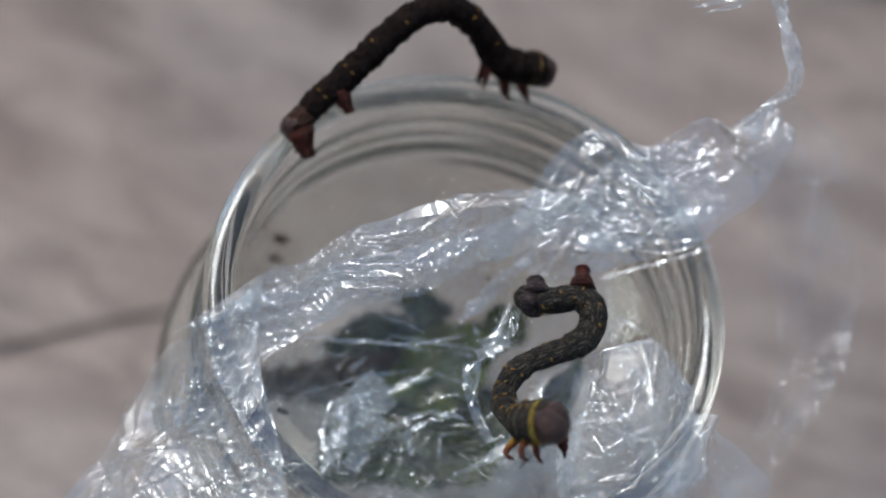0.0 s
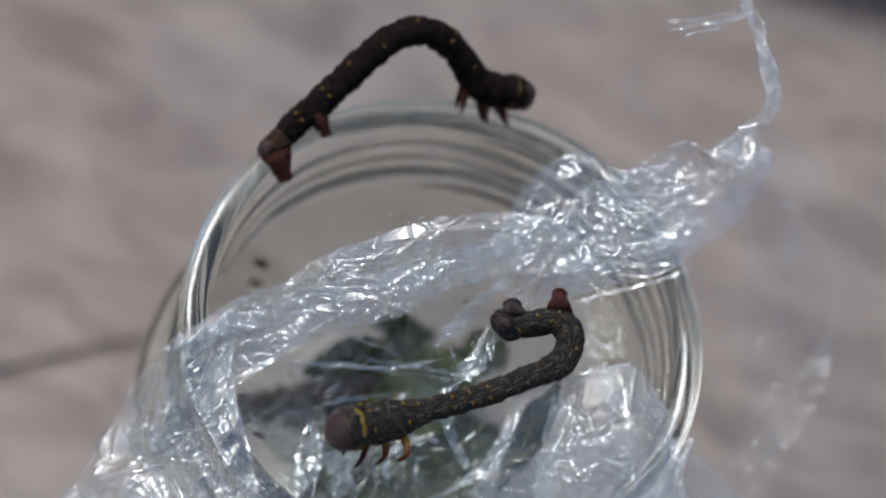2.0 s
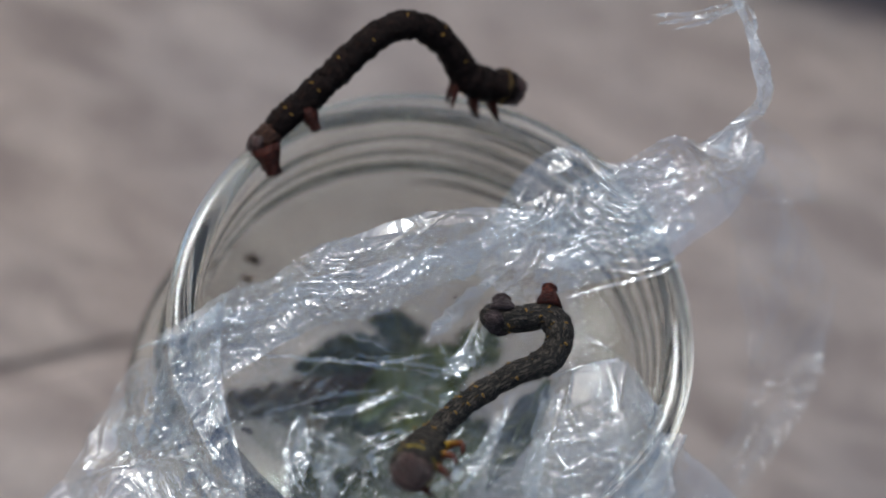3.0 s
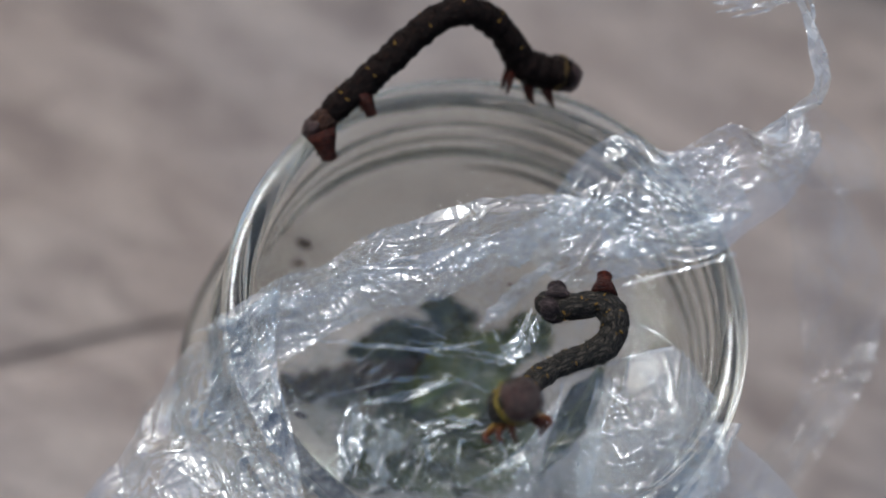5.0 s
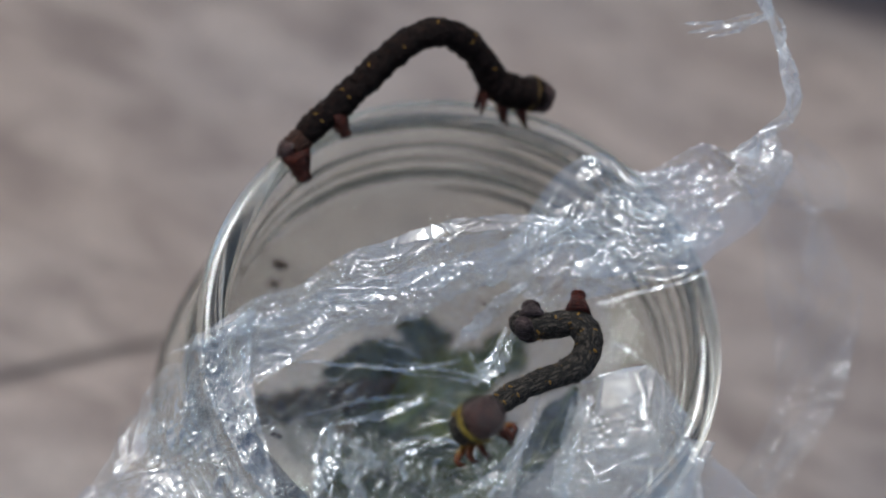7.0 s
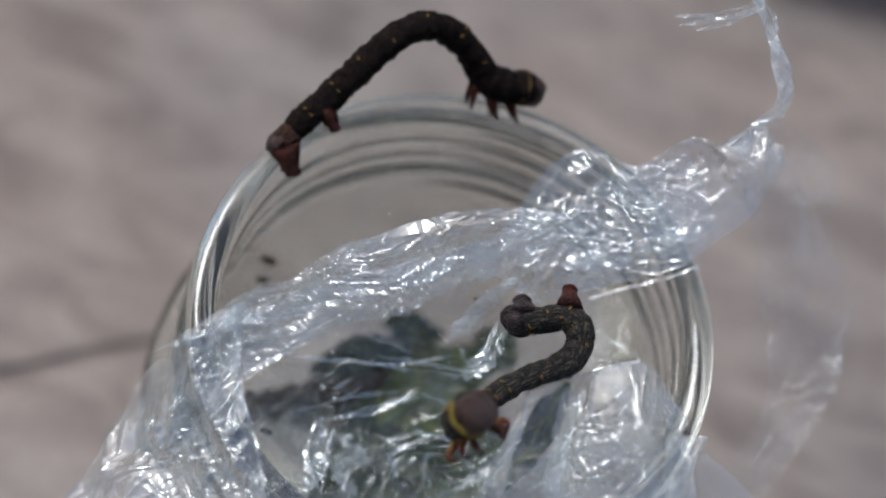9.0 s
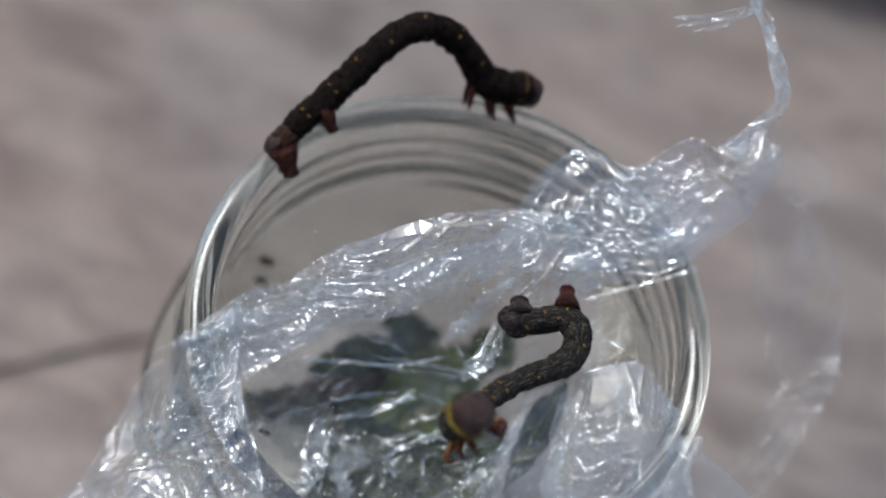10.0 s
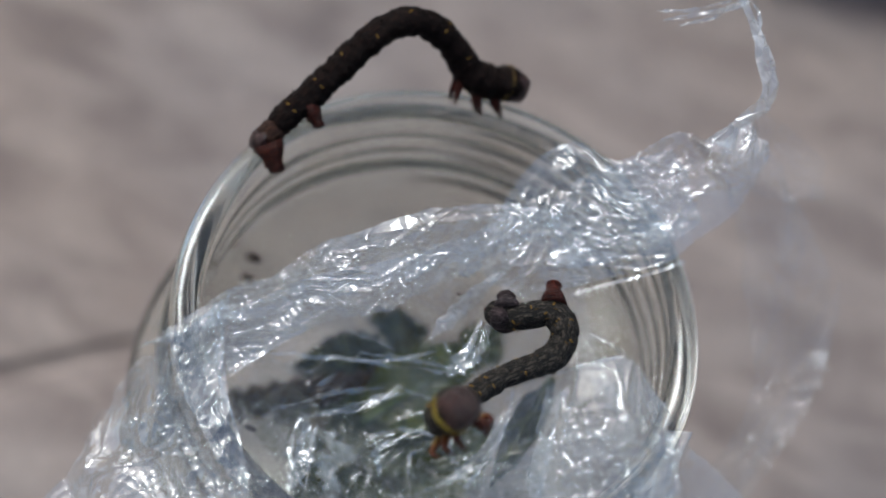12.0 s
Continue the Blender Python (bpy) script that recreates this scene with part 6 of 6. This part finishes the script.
    rows[8] = [
        (0, pose(0.00587, -0.02036, 0.01430, -6.7, -69.7, -48.3)),
        (0.1, pose(0.00587, -0.02036, 0.01430, -6.7, -69.7, -48.3)),
        (0.2, pose(0.00991, -0.01923, 0.01466, 101.8, -62.3, -81.4)),
        (0.233, pose(0.00379, -0.01907, 0.01793, 105.6, -63.9, -84.1)),
        (0.267, pose(-0.00086, -0.01416, 0.02036, 109.9, -65.4, -87.2)),
        (0.3, pose(-0.00140, -0.00728, 0.02058, 114.6, -66.8, -90.8)),
        (0.4, pose(-0.00438, -0.00988, 0.01920, 119.9, -66.2, -94.7)),
        (0.5, pose(-0.00656, -0.00690, 0.01858, 169.2, -76.1, -160.1)),
        (0.6, pose(-0.00865, -0.00616, 0.01709, -174.0, -62.1, 178.2)),
        (0.7, pose(-0.00828, -0.00857, 0.01685, -172.7, -65.5, -167.9)),
        (0.8, pose(-0.00997, -0.00968, 0.01498, -167.1, -56.4, -176.1)),
        (0.9, pose(-0.01113, -0.01067, 0.01210, -165.8, -39.7, -178.8)),
        (1, pose(-0.01270, -0.01281, 0.00809, 177.4, -21.6, -178.8)),
        (1.1, pose(-0.01203, -0.01523, 0.00827, 117.7, -24.6, -168.1)),
        (1.2, pose(-0.01091, -0.01668, 0.00945, 88.7, -34.3, -163.1)),
        (1.3, pose(-0.01063, -0.01723, 0.00955, 71.1, -35.5, -160.2)),
        (1.4, pose(-0.01019, -0.01786, 0.01003, 54.4, -39.6, -156.7)),
        (1.5, pose(-0.01032, -0.01822, 0.00943, 43.8, -38.5, -159.9)),
        (1.6, pose(-0.01002, -0.01864, 0.00945, 47.8, -38.1, -156.2)),
        (1.8, pose(-0.01057, -0.01874, 0.00793, 40.2, -26.9, -154.6)),
        (2, pose(-0.01024, -0.01996, 0.00695, 34.7, -17.9, -140.6)),
        (2.2, pose(-0.00960, -0.02063, 0.00707, 32.2, -17.6, -133.4)),
        (2.3, pose(-0.00906, -0.02097, 0.00766, 32.5, -22.0, -132.1)),
        (2.4, pose(-0.00740, -0.02138, 0.00987, 26.2, -36.6, -125.5)),
        (2.5, pose(-0.00621, -0.02165, 0.01063, 23.2, -47.2, -130.4)),
        (2.6, pose(-0.00550, -0.02058, 0.01255, 35.7, -59.4, -119.9)),
        (2.7, pose(-0.00585, -0.01407, 0.01525, 87.2, -77.8, -159.4)),
        (2.8, pose(-0.00598, -0.01436, 0.01487, 93.2, -76.9, -165.4)),
        (2.9, pose(-0.00509, -0.01892, 0.01408, 29.9, -63.9, -108.1)),
        (3, pose(-0.00251, -0.02366, 0.01034, 76.5, -42.4, -98.9)),
        (3.1, pose(-0.00143, -0.02333, 0.01060, 75.7, -42.1, -82.1)),
        (3.2, pose(-0.00145, -0.02300, 0.01075, 70.3, -43.0, -75.4)),
        (3.27, pose(-0.00120, -0.02250, 0.01174, 50.1, -48.2, -78.9)),
        (3.33, pose(-0.00065, -0.02193, 0.01258, 27.8, -54.0, -79.5)),
        (3.4, pose(0.00017, -0.02134, 0.01318, 2.1, -59.4, -75.9)),
        (3.5, pose(-0.00005, -0.02151, 0.01502, 8.5, -65.2, -75.2)),
        (3.6, pose(-0.00008, -0.02142, 0.01706, 15.2, -71.8, -74.0)),
        (3.7, pose(0.00002, -0.02109, 0.01859, 19.4, -77.1, -72.1)),
        (5.3, pose(0.00002, -0.02109, 0.01859, 19.4, -77.1, -72.1)),
        (6.0, pose(-0.00084, -0.02109, 0.01777, 28.1, -77.1, -71.2)),
        (7.0, pose(-0.00139, -0.02103, 0.01720, 33.8, -77.1, -70.7)),
        (12, pose(-0.00139, -0.02103, 0.01720, 33.8, -77.1, -70.7)),
    ]
    rows[9] = [
        (0, pose(0.00647, -0.02104, 0.01676, -6.2, -69.7, -49.2)),
        (0.1, pose(0.00647, -0.02104, 0.01676, -6.2, -69.7, -49.2)),
        (0.2, pose(0.01009, -0.02043, 0.01698, 101.8, -62.3, -81.4)),
        (0.233, pose(0.00391, -0.02022, 0.02028, 105.6, -63.9, -84.1)),
        (0.267, pose(-0.00081, -0.01525, 0.02274, 109.9, -65.4, -87.2)),
        (0.3, pose(-0.00141, -0.00831, 0.02299, 114.6, -66.8, -90.8)),
        (0.4, pose(-0.00447, -0.01093, 0.02160, 119.9, -66.2, -94.7)),
        (0.5, pose(-0.00715, -0.00712, 0.02112, 169.2, -76.1, -160.2)),
        (0.6, pose(-0.00988, -0.00612, 0.01940, -173.6, -62.3, 177.8)),
        (0.7, pose(-0.00934, -0.00879, 0.01923, -172.7, -65.5, -168.0)),
        (0.8, pose(-0.01142, -0.00978, 0.01716, -166.9, -56.5, -176.4)),
        (0.9, pose(-0.01314, -0.01071, 0.01377, -165.7, -39.8, -178.9)),
        (1, pose(-0.01513, -0.01286, 0.00905, 177.5, -21.7, -179.1)),
        (1.1, pose(-0.01436, -0.01572, 0.00936, 117.9, -24.9, -168.7)),
        (1.2, pose(-0.01298, -0.01732, 0.01093, 89.7, -35.3, -164.8)),
        (1.3, pose(-0.01264, -0.01795, 0.01108, 72.4, -36.7, -162.3)),
        (1.4, pose(-0.01205, -0.01866, 0.01170, 56.1, -41.0, -159.3)),
        (1.5, pose(-0.01224, -0.01892, 0.01106, 47.5, -41.4, -165.6)),
        (1.6, pose(-0.01191, -0.01947, 0.01107, 50.3, -40.2, -160.3)),
        (1.8, pose(-0.01268, -0.01974, 0.00912, 41.7, -28.6, -157.8)),
        (2, pose(-0.01217, -0.02154, 0.00776, 35.1, -18.5, -142.1)),
        (2.2, pose(-0.01131, -0.02244, 0.00786, 32.3, -17.8, -133.8)),
        (2.3, pose(-0.01069, -0.02278, 0.00864, 33.3, -22.7, -134.0)),
        (2.4, pose(-0.00863, -0.02309, 0.01143, 27.4, -37.4, -127.5)),
        (2.5, pose(-0.00736, -0.02301, 0.01255, 25.9, -49.2, -134.0)),
        (2.6, pose(-0.00617, -0.02174, 0.01480, 38.1, -62.3, -122.7)),
        (2.7, pose(-0.00636, -0.01426, 0.01781, 87.3, -77.9, -159.5)),
        (2.8, pose(-0.00655, -0.01451, 0.01743, 93.2, -77.0, -165.5)),
        (2.9, pose(-0.00545, -0.02002, 0.01644, 29.9, -64.5, -108.1)),
        (3, pose(-0.00281, -0.02558, 0.01211, 76.4, -42.3, -98.8)),
        (3.1, pose(-0.00116, -0.02525, 0.01236, 75.2, -42.2, -81.4)),
        (3.2, pose(-0.00097, -0.02485, 0.01253, 69.7, -43.2, -74.5)),
        (3.27, pose(-0.00087, -0.02421, 0.01370, 49.6, -48.3, -78.2)),
        (3.33, pose(-0.00037, -0.02344, 0.01470, 27.5, -53.9, -79.1)),
        (3.4, pose(0.00050, -0.02264, 0.01543, 2.1, -59.4, -75.9)),
        (3.5, pose(0.00023, -0.02257, 0.01740, 8.7, -65.7, -75.4)),
        (3.6, pose(0.00014, -0.02220, 0.01955, 15.8, -72.7, -74.5)),
        (3.7, pose(0.00020, -0.02165, 0.02115, 20.4, -78.4, -73.0)),
        (5.3, pose(0.00020, -0.02165, 0.02115, 20.4, -78.4, -73.0)),
        (6.0, pose(-0.00066, -0.02164, 0.02032, 28.9, -78.5, -72.0)),
        (7.0, pose(-0.00120, -0.02158, 0.01975, 34.6, -78.5, -71.4)),
        (12, pose(-0.00120, -0.02158, 0.01975, 34.6, -78.5, -71.4)),
    ]
    rows[10] = [
        (0, pose(0.00706, -0.02173, 0.01921, -23.6, -36.4, 3.3)),
        (0.1, pose(0.00706, -0.02173, 0.01921, -23.6, -36.4, 3.3)),
        (0.2, pose(0.01027, -0.02164, 0.01930, 101.8, -62.3, -81.4)),
        (0.233, pose(0.00403, -0.02137, 0.02263, 105.6, -63.9, -84.1)),
        (0.267, pose(-0.00075, -0.01634, 0.02512, 109.9, -65.4, -87.2)),
        (0.3, pose(-0.00143, -0.00935, 0.02540, 114.6, -66.8, -90.8)),
        (0.4, pose(-0.00456, -0.01198, 0.02400, 119.9, -66.2, -94.7)),
        (0.5, pose(-0.00774, -0.00733, 0.02366, 169.2, -76.1, -160.2)),
        (0.6, pose(-0.01109, -0.00607, 0.02172, -173.5, -62.4, 177.6)),
        (0.7, pose(-0.01041, -0.00902, 0.02162, -172.7, -65.5, -167.9)),
        (0.8, pose(-0.01286, -0.00987, 0.01935, -166.8, -56.6, -176.6)),
        (0.9, pose(-0.01516, -0.01075, 0.01545, -165.7, -39.8, -178.9)),
        (1, pose(-0.01757, -0.01289, 0.01002, 177.6, -21.9, -179.4)),
        (1.1, pose(-0.01669, -0.01619, 0.01046, 118.1, -25.1, -169.1)),
        (1.2, pose(-0.01504, -0.01787, 0.01245, 90.5, -36.0, -166.1)),
        (1.3, pose(-0.01464, -0.01858, 0.01264, 73.2, -37.4, -163.7)),
        (1.4, pose(-0.01390, -0.01936, 0.01342, 57.0, -41.7, -160.7)),
        (1.5, pose(-0.01415, -0.01941, 0.01279, 49.8, -43.2, -169.0)),
        (1.6, pose(-0.01379, -0.02015, 0.01276, 51.9, -41.4, -162.6)),
        (1.8, pose(-0.01481, -0.02061, 0.01037, 42.8, -29.7, -160.0)),
        (2, pose(-0.01413, -0.02307, 0.00859, 35.4, -18.9, -142.9)),
        (2.2, pose(-0.01304, -0.02424, 0.00866, 32.4, -17.9, -134.1)),
        (2.3, pose(-0.01237, -0.02451, 0.00965, 33.7, -23.2, -135.1)),
        (2.4, pose(-0.00989, -0.02474, 0.01303, 28.2, -38.0, -128.8)),
        (2.5, pose(-0.00855, -0.02424, 0.01453, 27.7, -50.5, -136.3)),
        (2.6, pose(-0.00683, -0.02276, 0.01712, 39.6, -64.2, -124.4)),
        (2.7, pose(-0.00688, -0.01445, 0.02037, 87.2, -77.8, -159.4)),
        (2.8, pose(-0.00713, -0.01466, 0.01998, 93.1, -76.8, -165.4)),
        (2.9, pose(-0.00580, -0.02109, 0.01880, 29.9, -64.9, -108.1)),
        (3, pose(-0.00311, -0.02749, 0.01387, 76.5, -42.3, -98.9)),
        (3.1, pose(-0.00087, -0.02717, 0.01412, 75.1, -42.2, -81.3)),
        (3.2, pose(-0.00046, -0.02669, 0.01433, 69.6, -43.2, -74.4)),
        (3.27, pose(-0.00051, -0.02592, 0.01565, 49.5, -48.2, -78.1)),
        (3.33, pose(-0.00008, -0.02496, 0.01681, 27.5, -53.9, -79.1)),
        (3.4, pose(0.00083, -0.02393, 0.01769, 2.2, -59.2, -76.0)),
        (3.5, pose(0.00051, -0.02362, 0.01978, -5.3, -64.9, -58.5)),
        (3.6, pose(0.00035, -0.02295, 0.02205, -22.5, -67.8, -30.6)),
        (3.7, pose(0.00035, -0.02216, 0.02371, -37.8, -66.3, -7.7)),
        (5.3, pose(0.00035, -0.02216, 0.02371, -37.8, -66.3, -7.7)),
        (6.0, pose(-0.00049, -0.02214, 0.02289, -49.7, -66.4, 12.9)),
        (7.0, pose(-0.00103, -0.02208, 0.02232, -57.2, -65.0, 25.8)),
        (12, pose(-0.00103, -0.02208, 0.02232, -57.2, -65.0, 25.8)),
    ]
    for piece, keys in zip(links[8:], rows):
        walk(piece, keys)


motions()
